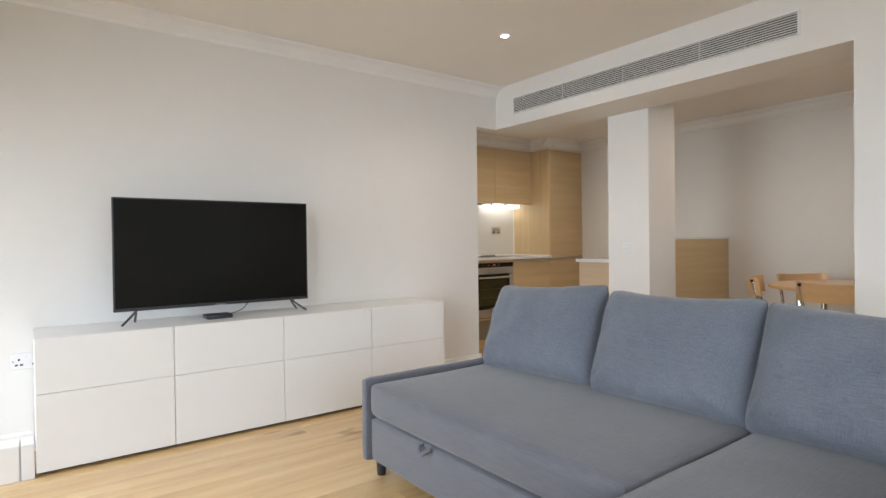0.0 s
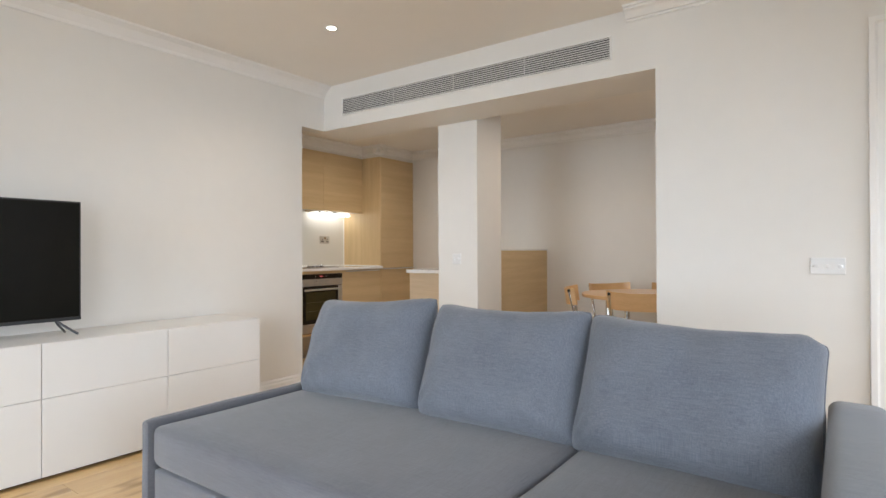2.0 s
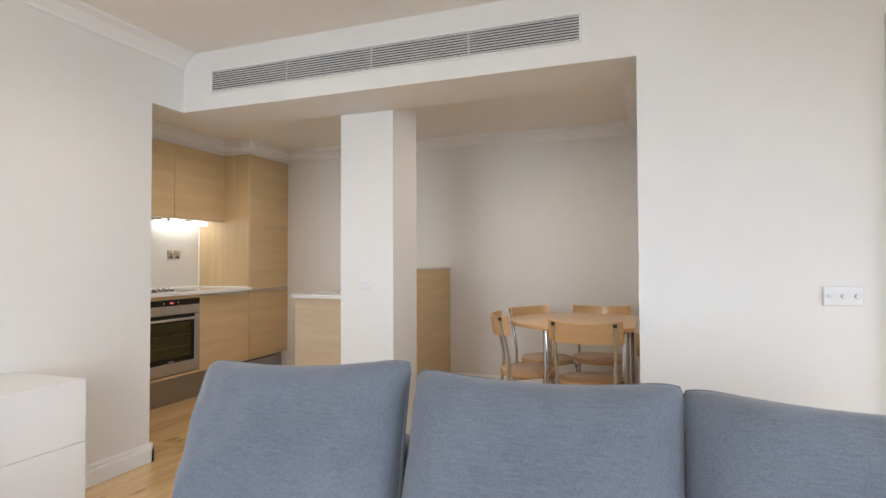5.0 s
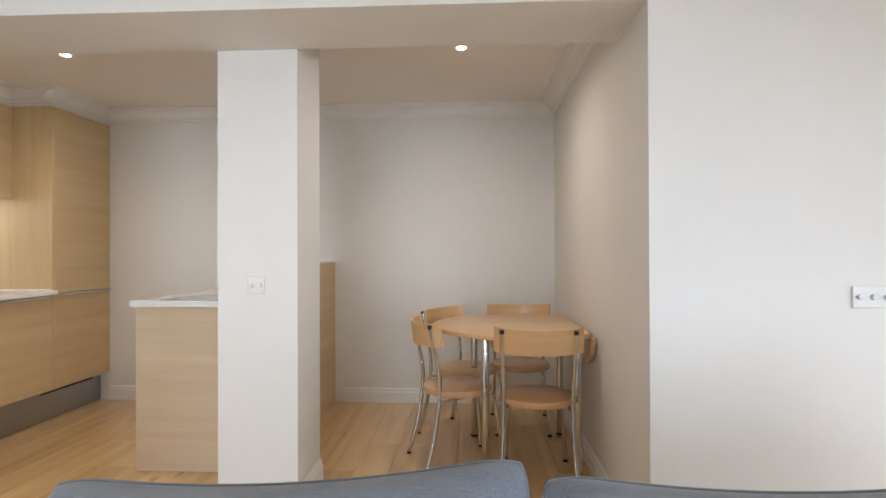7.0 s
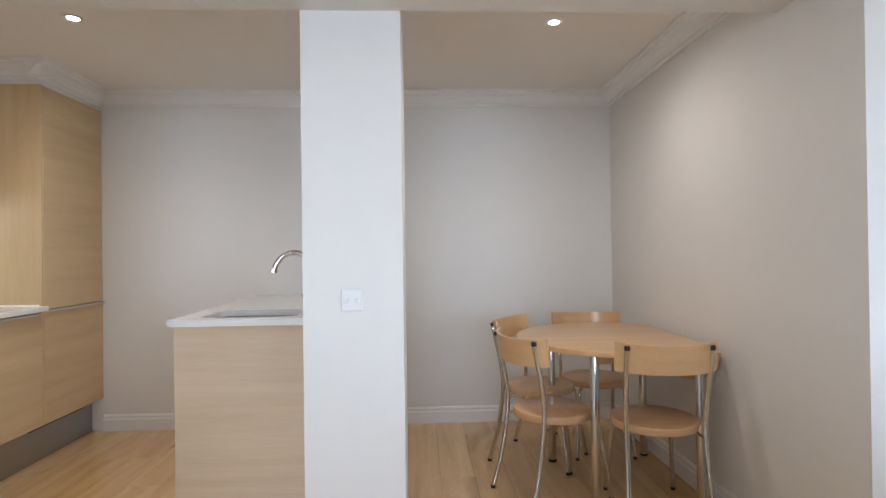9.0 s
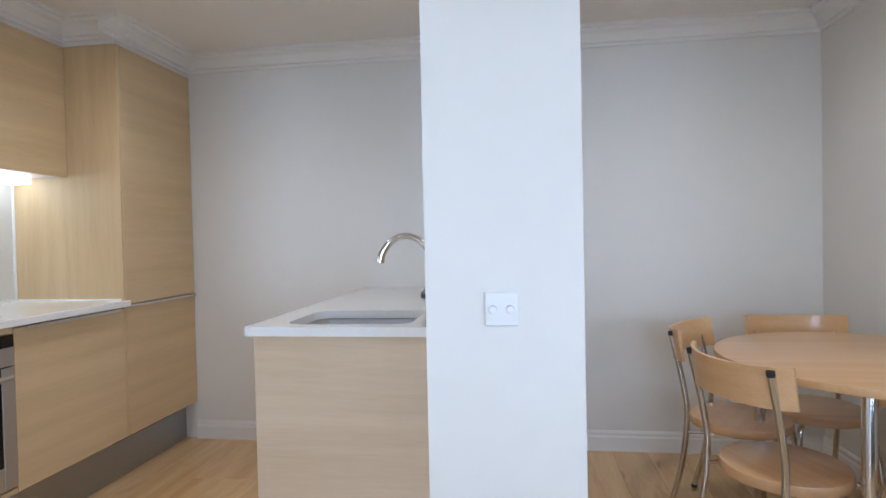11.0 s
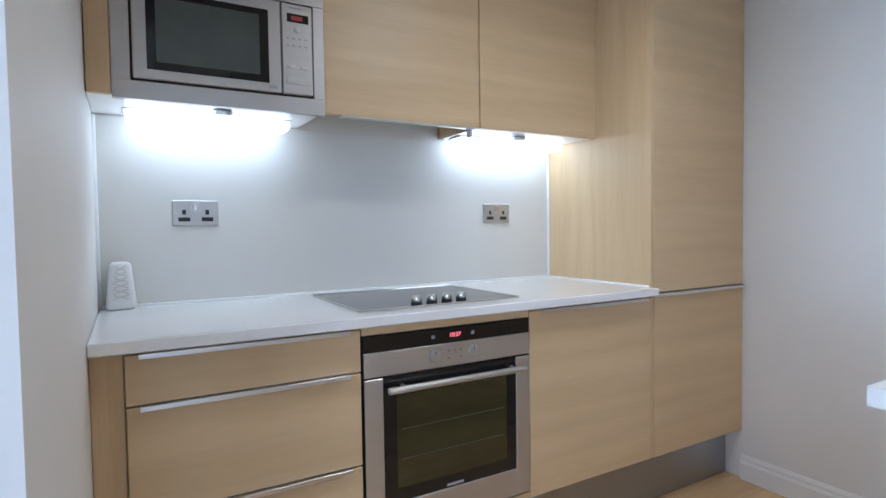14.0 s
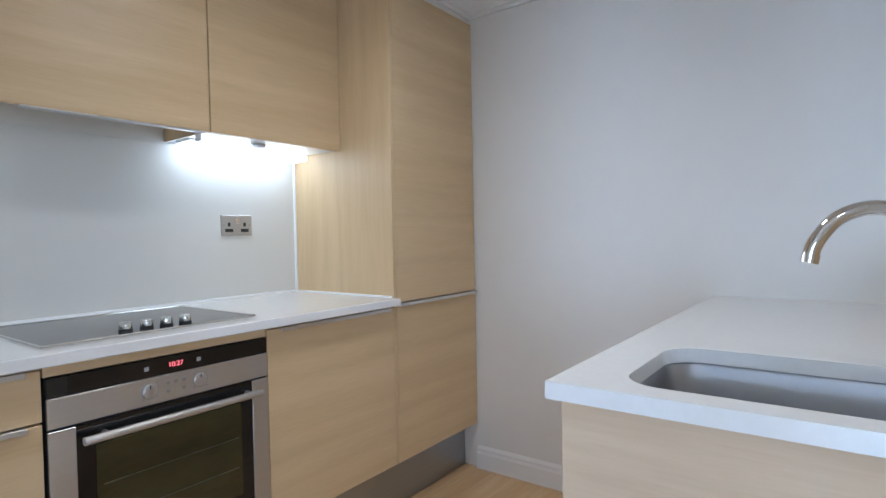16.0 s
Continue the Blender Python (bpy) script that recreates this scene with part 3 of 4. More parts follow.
part("bezel", bx(.2215, .2245, T0 + .001, T1 - .001, TZ0 + .001, TZ0 + .0165, .001), PLASTIC, tv)
for y, s_, ry in ((T0 + .11, -1, .0), (T1 - .11, 1, .06)):
    ft = part("foot", tube([(.215, y, TZ0 + .02), (.222, y + s_ * .01, TZ0 - .008), (.262, y + s_ * .065, .665), (.272, y + s_ * .078, .656)], .0065, 16), FOOT, tv, "dark angled metal foot")
    part("rear_strut", tube([(.205, y, TZ0 + .02), (.20, y + ry * .1, TZ0 - .01), (.15, y + ry, .657)], .006, 16), FOOT, ft)
part("standby_lamp_bar", bx(.2245, .2255, -2.48, -2.42, TZ0 + .002, TZ0 + .008, .0005), GREY_P, tv)

# ---- set-top box and cable ----
sb = thing("media_box", .25, -2.47, .65, "small black media box with its cable", "media player")
part("body", bx(.20, .30, -2.545, -2.40, .6505, .676, .006), PLASTIC, sb)
part("cable", tube([(.21, -2.40, .664), (.17, -2.36, .664), (.18, -2.30, .69), (.19, -2.27, .74)], .0025, 8), PLASTIC, sb, "thin black cable")

# ---- sockets and switches ----
def plate(name, u0, u1, z0, z1, wall, n, mat_, label, kindp):
    """A wall plate on a wall. wall: ('x'|'y', place, outward sign); kindp: how its face is set out."""
    ax, at, s = wall
    cx = (u0 + u1) / 2
    ob = thing(name, at if ax == "x" else cx, cx if ax == "x" else at, z0, label, "socket" if "socket" in name else "switch")
    def b(a0, a1, zz0, zz1, d0, d1, bev=.001):
        lo, hi = sorted((at + s * d0, at + s * d1))
        return bx(lo, hi, a0, a1, zz0, zz1, bev) if ax == "x" else bx(a0, a1, lo, hi, zz0, zz1, bev)
    part("plate", b(u0, u1, z0, z1, .0, .008, .003), mat_, ob)
    h = z1 - z0
    wd = (u1 - u0) / n
    for i in range(n):
        c = u0 + (i + .5) * wd
        if kindp == "socket":
            part("earth_hole", b(c - .004, c + .004, z0 + h * .52, z0 + h * .62 + .004, .0075, .0086, .0008), RUBBER, ob, smooth=False)
            part("pin_holes", b(c - .017, c - .0045, z0 + h * .22, z0 + h * .33, .0075, .0086, .0008), RUBBER, ob, smooth=False)
            part("pin_holes", b(c + .0045, c + .017, z0 + h * .22, z0 + h * .33, .0075, .0086, .0008), RUBBER, ob, smooth=False)
            k = cx + (.012 if i else -.012) if n == 2 else c
            part("rocker", b(k - .008, k + .008, z0 + h * .62, z0 + h * .88, .0075, .011, .0015), WHITE_P if mat_ is WHITE_P else CHROME_S, ob)
        elif kindp == "dark_socket":
            part("earth_hole", b(c - .006, c + .006, z0 + h * .44, z0 + h * .63, .0075, .0086, .0008), RUBBER, ob, smooth=False)
            part("pin_holes", b(c - .0185, c + .0185, z0 + h * .17, z0 + h * .33, .0075, .0086, .0008), RUBBER, ob, smooth=False)
            k = cx + (.0058 if i else -.0058)
            part("rocker", b(k - .0055, k + .0055, z0 + h * .58, z0 + h * .88, .0075, .0105, .0012), CHROME_S, ob)
        else:
            if ax == "y":
                part("dimmer_knob", cyl(.0095, (c, at + s * .007, (z0 + z1) / 2), (c, at + s * .022, (z0 + z1) / 2), bev=.002), mat_, ob)
    for e in (u0 + .012, u1 - .012):
        p = (at + s * .0078, e, (z0 + z1) / 2) if ax == "x" else (e, at + s * .0078, (z0 + z1) / 2)
        q = (at + s * .0092, e, (z0 + z1) / 2) if ax == "x" else (e, at + s * .0092, (z0 + z1) / 2)
        part("screw", cyl(.003, p, q, n=10), CHROME_S, ob, smooth=False)
    return ob


plate("light_switch", 3.368, 3.506, .962, 1.04, ("y", 0, -1), 3, WHITE_P, "white three-gang dimmer switch plate on wall", "dimmer")
plate("light_switch", 1.016, 1.095, .978, 1.058, ("y", YB + .002, -1), 2, WHITE_P, "white two-gang dimmer switch plate on column", "dimmer")
plate("wall_socket", -.86, -.72, .42, .505, ("x", 0, 1), 2, WHITE_P, "white double wall socket beside the low cabinet", "socket")
plate("wall_socket", -3.445, -3.299, .44, .526, ("x", 0, 1), 2, WHITE_P, "white double wall socket behind the low cabinet", "socket")
plate("wall_socket", -3.60, -3.514, .44, .526, ("x", 0, 1), 1, WHITE_P, "white single wall socket beside the low cabinet", "socket")

# ---- sofa ----
so = thing("sofa", 2.5, -1.6, 0, "blue-grey fabric sofa bed with three loose back cushions", "sofa")
SX0, SX1, SY0, SY1 = 1.375, 3.60, -2.13, -1.12


def soft_box(x0, x1, y0, y1, z0, z1, r, puff=.0, seed=0, wob=.004):
    """An upholstered block: a box with rounded edges, slightly swollen and uneven."""
    b = bmesh.new()
    bmesh.ops.create_cube(b, size=2)
    bmesh.ops.subdivide_edges(b, edges=b.edges[:], cuts=9, use_grid_fill=True)
    hx, hy, hz = (x1 - x0) / 2, (y1 - y0) / 2, (z1 - z0) / 2
    for v in b.verts:
        p = Vector((v.co.x * hx, v.co.y * hy, v.co.z * hz))
        # pull grid rows towards the edges so that the rounding is smooth
        for k, h in enumerate((hx, hy, hz)):
            u = v.co[k]
            p[k] = h * math.copysign(1 - (1 - abs(u)) ** 1.6, u) if abs(u) < 1 else h * u
        inner = Vector([max(-h + r, min(h - r, c)) for c, h in zip(p, (hx, hy, hz))])
        d = p - inner
        if d.length > 1e-9:
            p = inner + d.normalized() * r * min(1.0, max(abs(c) for c in d) / r)
        sx, sy = p.x / hx, p.y / hy
        p.z += puff * max(0, 1 - sx ** 4) * max(0, 1 - sy ** 4) * (1 if v.co.z > 0 else 0) * (abs(v.co.z))
        w = Vector((p.x * 4 + seed, p.y * 4, p.z * 4))
        p += Vector((noise.noise(w), noise.noise(w + Vector((9, 0, 0))), noise.noise(w + Vector((0, 9, 0))))) * wob
        v.co = p + Vector(((x0 + x1) / 2, (y0 + y1) / 2, (z0 + z1) / 2))
    return b


def cushion(cx, cy, cz, w, h, t, tilt, seed, turn=0.0, lean=0.0):
    """A plump cushion with pinched corners, a seam edge and soft creases, standing and leaning back."""
    b = bmesh.new()
    N, M = 44, 34
    def pt(u, v, side):
        au, av = abs(u), abs(v)
        # outline: nearly square with soft corners, sides pulled in a little
        X = u * w / 2 * (1 - .035 * (1 - av ** 2) * au ** 6)
        Z = v * h / 2 * (1 - .045 * (1 - au ** 2) * av ** 6)
        if au > .75 and av > .75:
            k = (((au - .75) / .25) * ((av - .75) / .25)) ** 2
            X -= math.copysign((.034 if v > 0 and u > 0 and seed > 8 else .012 if v > 0 else -.012) * k, u)
            Z -= math.copysign((.034 if v > 0 and u > 0 and seed > 8 else .014 if v > 0 else -.010) * k, v)
        Z -= .016 * (1 - u * u) * max(0, v) ** 4
        X *= 1 - (.03 if seed < 2 and u < 0 else .006) * v
        prof = (max(0, 1 - au ** 5) ** .6) * (max(0, 1 - av ** 5.5) ** .55)
        bulge = 1 + .18 * (-v)
        Y = side * (t / 2) * prof * bulge
        n1 = noise.noise(Vector((u * 2.3 + seed, v * 2.1, side * 3.0)))
        n2 = noise.noise(Vector((u * 6 + seed * 2, v * 4 + u * 3, side)))
        edge = max(au, av) ** 3
        n3 = noise.noise(Vector((u * 15 + seed, v * 5 - u * 4, side * 2)))
        Y += side * prof * (.014 * n1 + .008 * n2 * (1 - .2 * edge) + .0045 * n3 * (edge + .15))
        # creases that run in from the lower corners
        for sx in (-1, 1):
            for j, an in enumerate((.5, .95, 1.3)):
                dx, dz = (sx * 1.0 - u) * sx, (v + 1.0)
                along = dx * math.cos(an) + dz * math.sin(an)
                off = -dx * math.sin(an) + dz * math.cos(an)
                if 0 < along < .7:
                    Y -= side * .010 * math.exp(-(off / .045) ** 2) * math.sin(math.pi * along / .7)
        return Vector((X, Y, Z))
    grid = {}
    for side in (1, -1):
        for i in range(N + 1):
            for j in range(M + 1):
                u = -1 + 2 * i / N
                v = -1 + 2 * j / M
                u = math.copysign(1 - (1 - abs(u)) ** 1.5, u)
                v = math.copysign(1 - (1 - abs(v)) ** 1.5, v)
                rim = i in (0, N) or j in (0, M)
                if rim and side == -1:
                    grid[(side, i, j)] = grid[(1, i, j)]
                else:
                    grid[(side, i, j)] = b.verts.new(pt(u, v, side))
        for i in range(N):
            for j in range(M):
                q = [grid[(side, i, j)], grid[(side, i + 1, j)], grid[(side, i + 1, j + 1)], grid[(side, i, j + 1)]]
                b.faces.new(q if side == -1 else q[::-1])
    bmesh.ops.recalc_face_normals(b, faces=b.faces[:])
    m = Matrix.Translation((cx, cy, cz)) @ Euler((radians(tilt), radians(lean), radians(turn))).to_matrix().to_4x4()
    rim = [(i, 0) for i in range(N)] + [(N, j) for j in range(M)] + [(i, M) for i in range(N, 0, -1)] + [(0, j) for j in range(M, 0, -1)]
    loop = [grid[(1, i, j)].co.copy() for i, j in rim]
    # a welt sewn round the edge
    p = bmesh.new()
    rings = []
    for k, c in enumerate(loop):
        t_ = (loop[(k + 1) % len(loop)] - loop[k - 1]).normalized()
        side = t_.cross(Vector((0, 1, 0))).normalized()
        rings.append([p.verts.new(c + (side * math.cos(a) + Vector((0, 1, 0)) * math.sin(a)) * .003) for a in (0, 1.05, 2.09, 3.14, 4.19, 5.24)])
    for k in range(len(rings)):
        r0, r1 = rings[k], rings[(k + 1) % len(rings)]
        for q in range(6):
            p.faces.new((r0[q], r0[(q + 1) % 6], r1[(q + 1) % 6], r1[q]))
    bmesh.ops.recalc_face_normals(p, faces=p.faces[:])
    for q in (b, p):
        bmesh.ops.transform(q, matrix=m, verts=q.verts[:])
    return b, p


part("side_panel", soft_box(SX0, SX0 + .05, SY0 - .01, SY1, .078, .455, .018), SEATFAB, so, "low padded side panel")
part("seat", soft_box(SX0 + .052, 2.789, SY0, -1.25, .285, .44, .035, .008, seed=3), SEATFAB, so, "smooth grey seat mattress")
part("seat", soft_box(2.792, 3.45, -2.60, -1.25, .285, .44, .035, .008, seed=7), SEATFAB, so)
dr = part("storage_front", soft_box(SX0 + .055, 2.788, SY0 + .012, SY0 + .06, .085, .278, .012), SEATFAB, so, "fabric front of the pull-out bed")
part("pull_tab", tube([(1.84, SY0 + .01, .275), (1.85, SY0 - .012, .268), (1.875, SY0 - .018, .25), (1.90, SY0 - .012, .268), (1.91, SY0 + .01, .275)], .009, 8), SEATFAB, dr, "looped fabric pull tab")
part("storage_front", soft_box(2.792, 3.45, -2.588, -2.54, .085, .278, .012), SEATFAB, so)
part("base", bx(SX0 + .06, 2.79, SY0 + .08, SY1 - .02, .11, .28), PLASTIC, so, "dark hidden base")
part("base", bx(2.792, 3.44, -2.52, SY1 - .02, .11, .28), PLASTIC, so)
part("arm", soft_box(3.453, SX1, SY0 - .01, SY1, .10, .635, .035), FABRIC, so, "broad square padded arm")
part("backrest", soft_box(SX0 + .03, 3.451, -1.25, SY1, .12, .64, .04), FABRIC, so, "upholstered back frame")
for x, y in ((SX0 + .045, SY0 + .07), (SX1 - .06, SY0 + .07), (2.86, -2.5), (3.38, -2.5), (SX0 + .045, SY1 - .07), (SX1 - .06, SY1 - .07)):
    part("leg", cyl(.02, (x, y, 0), (x, y, .10), .026, bev=.004), PLASTIC, so, "short black leg")
for i, (a, c, tl, tn) in enumerate(((1.42, 2.115, -20, 1.0), (2.115, 2.785, -20, 0), (2.765, 3.46, -22, 0))):
    cu = thing("cushion", (a + c) / 2, -1.36, .44, "plump blue-grey fabric back cushion leaning on the sofa", "cushion", "sofa back cushions")
    cover, welt = cushion((a + c) / 2, -1.335, .641 - (.012 if i == 2 else 0), c - a, .475, .24, tl, 4.7 * i + 1, tn, (-3.2, -.6, 1.6)[i])
    cv = part("cover", cover, FABRIC, cu)
    part("welt", welt, FABRIC, cv, "sewn edge seam")

# ---- dining table and chairs ----
tb = thing("dining_table", 2.3, 1.19, 0, "beech drop-leaf round table on chrome legs", "table")
TCX, TCY, TR, TXE = 2.305, 1.19, .505, 2.628
a0 = math.acos((TXE - TCX) / TR)
ol = [(TCX + TR * math.cos(a0 + (2 * math.pi - 2 * a0) * k / 48), TCY + TR * math.sin(a0 + (2 * math.pi - 2 * a0) * k / 48)) for k in range(49)]
part("tabletop", slab(ol, .725, .75, .004), BEECH, tb)
hw = TR * math.sin(a0)
b = bmesh.new()
lf = [(hw * (1 - 2 * k / 24) * .98, .722 - .19 * math.sqrt(max(0, 1 - (1 - 2 * k / 24) ** 2))) for k in range(25)]
A = [b.verts.new((TXE + .004, TCY + u, z)) for u, z in lf]
B = [b.verts.new((TXE + .026, TCY + u, z)) for u, z in lf]
b.faces.new(A)
b.faces.new(B[::-1])
for k in range(25):
    b.faces.new((A[k], A[(k + 1) % 25], B[(k + 1) % 25], B[k]))
bmesh.ops.recalc_face_normals(b, faces=b.faces[:])
part("drop_leaf", b, BEECH, tb, "folded curved drop leaf")
part("apron", bx(2.12, 2.55, .90, .92, .66, .724, .003), BEECH, tb)
part("apron", bx(2.10, 2.55, 1.50, 1.52, .66, .724, .003), BEECH, tb)
for x, y in ((2.095, .872), (2.57, .84), (2.04, 1.48), (2.585, 1.53)):
    lg = part("leg", cyl(.021, (x, y, .006), (x, y, .724), bev=.002), CHROME_S, tb, "chrome tubular leg")
    part("foot_cap", cyl(.023, (x, y, 0), (x, y, .012), bev=.002), RUBBER, lg)


def chair(m, first=[]):
    if first:
        return copy_thing(first[0], m)
    ch = thing("dining_chair", 0, 0, 0, "bistro chair with beech seat, curved back and chrome legs", "chair", "chairs round the table")
    seat = [(.192 * math.cos(2 * math.pi * k / 40), .192 * math.sin(2 * math.pi * k / 40) - .03) for k in range(40)]
    part("seat", slab(seat, .392, .43, .009), BEECH_SEAT, ch, "round beech seat")
    # curved backrest
    b = bmesh.new()
    rows = []
    n = 18
    for k in range(n + 1):
        u = -1 + 2 * k / n
        x = .215 * math.sin(u * 1.05) / math.sin(1.05)
        y = -.265 + .085 * (u * u)
        nx, ny = u * .55, 1.0
        l = math.hypot(nx, ny)
        nx, ny = -nx / l, ny / l
        ring = []
        for d, z in ((-.006, .665), (.006, .665), (.007, .73), (.006, .795), (-.006, .795), (-.007, .73)):
            lean = (z - .66) * -.12
            ring.append(b.verts.new((x + nx * d, y + ny * d + lean, z + (.012 * u * u - .008 if z > .75 else .006 * u * u if z < .7 else 0))))
        rows.append(ring)
    for p, q in zip(rows, rows[1:]):
        for k in range(6):
            b.faces.new((p[k], p[(k + 1) % 6], q[(k + 1) % 6], q[k]))
    b.faces.new(rows[0])
    b.faces.new(rows[-1][::-1])
    bmesh.ops.recalc_face_normals(b, faces=b.faces[:])
    part("backrest", b, BEECH, ch, "bent beech back rail")
    for s in (-1, 1):
        lg = part("back_leg", tube([(s * .185, -.265, .012), (s * .172, -.215, .2), (s * .168, -.185, .42), (s * .172, -.195, .56), (s * .178, -.24, .77)], .0115, 16), CHROME_S, ch, "curved chrome back leg")
        part("cap", cyl(.0125, (s * .1775, -.2395, .765), (s * .178, -.2415, .785), n=14, bev=.003), RUBBER, lg)
        part("foot", cyl(.013, (s * .185, -.266, 0), (s * .185, -.264, .016), n=14, bev=.002), RUBBER, lg)
        lg = part("front_leg", tube([(s * .165, .185, .012), (s * .15, .16, .2), (s * .135, .135, .36), (s * .12, .12, .391)], .0105, 16), CHROME_S, ch, "chrome front leg")
        part("foot", cyl(.012, (s * .165, .186, 0), (s * .165, .184, .016), n=14, bev=.002), RUBBER, lg)
        part("seat_rail", tube([(s * .168, -.186, .375), (s * .15, -.1, .385), (s * .13, -.02, .386)], .008, 10), CHROME_S, ch)
    first.append(ch)
    ch.matrix_basis = m
    return ch


chair(pose(2.364, .895, 0, 0, 0, -4))
chair(pose(1.972, 1.07, 0, 0, 0, -70))
chair(pose(2.01, 1.52, 0, 0, 0, -123))
chair(pose(2.35, 1.66, 0, 0, 0, 179))

# ---- kitchen: base units ----
PL = .225
XW = -.822
def unit(name, y0, y1, z0, z1, depth, label, cat="cabinet", group="kitchen units"):
    u = thing(name, XF - depth / 2, (y0 + y1) / 2, z0, label, cat, group)
    return u


def edge_handle(parent, y0, y1, z, x=XF):
    h = part("handle", bx(x - .015, x + .012, y0, y1, z - .001, z + .0025, .0008), ALU, parent, "slim aluminium edge pull")
    part("lip", bx(x + .010, x + .0135, y0, y1, z - .010, z + .0025, .0008), ALU, h)


du = unit("drawer_unit", YD0, YO0, PL, .88, .6, "oak-finish drawer unit with slim aluminium pulls")
part("body", bx(XK + .02, XF - .021, YD0, YO0 - .001, PL, .879), OAK_H, du)
for z0, z1 in ((.749, .868), (.480, .7435), (PL, .4745)):
    d = part("drawer_front", bx(XF - .02, XF, YD0 + .002, YO0 - .003, z0, z1, .0012), OAK_H, du)
    edge_handle(d, YD0 + .03, YO0 - .035, z1 + .001)
part("filler", bx(XF - .07, XF - .012, YE + .001, YD0 - .001, PL, .879, .001), OAK_V, du, "narrow upright filler beside the wall")
ou = unit("oven_housing", YO0, YO1, PL, .88, .6, "oak-finish housing round the built-in oven")
part("body", bx(XK + .02, XF - .05, YO0, YO1 - .001, PL, .879), OAK_H, ou)
part("top_strip", bx(XF - .02, XF, YO0 + .001, YO1 - .002, .85, .879, .001), OAK_H, ou)
part("bottom_panel", bx(XF - .02, XF, YO0 + .001, YO1 - .002, PL, .245, .001), OAK_H, ou)
bu = unit("base_cabinet", YO1, YT, PL, .88, .6, "oak-finish base cabinet with one door")
part("body", bx(XK + .02, XF - .021, YO1, YT - .001, PL, .879), OAK_H, bu)
d = part("door", bx(XF - .02, XF, YO1 + .002, YT - .002, PL, .868, .0012), OAK_H, bu)
edge_handle(d, YO1 + .05, YT - .03, .869)
tl = unit("tall_cabinet", YT, 2.24, PL, 2.185, .6, "tall oak-finish cabinet with two doors")
part("body", bx(XK + .02, XF - .021, YT + .016, 2.24, PL, 2.184), OAK_V, tl)
part("side_panel", bx(XK + .002, XF - .001, YT, YT + .0155, PL, 2.185, .001), OAK_V, tl)
part("upper_door", bx(XF - .02, XF, YT + .018, 2.238, .888, 2.183, .0012), OAK_H, tl)
d = part("lower_door", bx(XF - .02, XF, YT + .018, 2.238, PL, .878, .0012), OAK_H, tl)
edge_handle(d, YT + .03, 2.235, .881)
kp = thing("kitchen_plinth", -.93, 1.0, 0, "brushed steel plinth under the kitchen units", "plinth")
part("plinth_board", bx(-.955, -.94, YE + .002, 2.24, 0, PL - .004, .001), PLINTH, kp)
part("vent_slot", bx(-.9395, -.9375, 1.62, 2.15, .185, .197, .001), GAP, kp)
wt = thing("worktop", -1.15, .7, .88, "white quartz worktop with ceramic hob", "worktop")
part("slab", bx(XK + .012, XW, YE + .001, YT - .001, .88, .91, .003), QUARTZ, wt)

# ---- oven ----
ov = thing("oven", XF - .3, .72, .25, "built-in stainless steel oven with black glass door", "oven")
O0, O1 = YO0 + .004, YO1 - .005
part("body", bx(XF - .04, XF - .002, O0, O1, .25, .847), PLASTIC, ov)
part("control_glass", bx(XF - .002, XF + .006, O0, O1, .80, .847, .001), BLACK_GLASS, ov, "black glass display strip")
part("control_panel", bx(XF - .002, XF + .008, O0, O1, .728, .799, .0015), STEEL, ov, "brushed steel control panel")
dg = part("door", bx(XF - .002, XF + .004, O0, O1, .255, .722, .001), BLACK_GLASS, ov, "black glass oven door")
part("window", bx(XF + .004, XF + .0055, O0 + .10, O1 - .095, .385, .665, .0006), OVEN_GLASS, dg, "smoked glass window")
for z in (.47, .56):
    part("oven_rack", bx(XF + .0055, XF + .0062, O0 + .115, O1 - .105, z, z + .0022), RACK, dg, smooth=False)
part("door_strip", bx(XF + .002, XF + .008, O0, O0 + .058, .255, .722, .0015), STEEL, dg)
part("door_strip", bx(XF + .002, XF + .008, O1 - .056, O1, .255, .722, .0015), STEEL, dg)
part("door_strip", bx(XF + .002, XF + .008, O0 + .058, O1 - .056, .255, .344, .0015), STEEL, dg)
part("handle", cyl(.0105, (XF + .04, O0 + .062, .69), (XF + .04, O1 - .042, .69), bev=.002), STEEL, dg, "round steel handle bar")
for y in (O0 + .12, O1 - .075):
    part("handle_post", cyl(.007, (XF + .004, y, .69), (XF + .04, y, .69), n=12), STEEL, dg)
oc = (O0 + O1) / 2
for y in (oc - .066, oc + .074):
    k = part("knob", cyl(.0195, (XF + .008, y, .765), (XF + .012, y, .765), bev=.002, n=28), STEEL, ov, "round sunken control knob")
    part("knob_ring", cyl(.0218, (XF + .0078, y, .765), (XF + .0092, y, .765), n=28), GREY_P, k, smooth=False)
    part("knob_pointer", bx(XF + .012, XF + .013, y - .0012, y + .0012, .771, .781), RUBBER, k, smooth=False)
    for j in range(4):
        an = radians(45 + 90 * j)
        part("mark", bx(XF + .008, XF + .0085, y + .027 * math.cos(an) - .002, y + .027 * math.cos(an) + .002, .765 + .027 * math.sin(an) - .002, .765 + .027 * math.sin(an) + .002), GREY_P, ov, smooth=False)
for i, (u, z) in enumerate(((-.018, .777), (.004, .777), (.026, .777), (-.018, .755), (.026, .755))):
    part("button", cyl(.0055, (XF + .008, oc + u, z), (XF + .0105, oc + u, z), n=16, bev=.001), PLINTH, ov)
RX = Matrix.Rotation(radians(90), 4, "Z") @ Matrix.Rotation(radians(90), 4, "X")
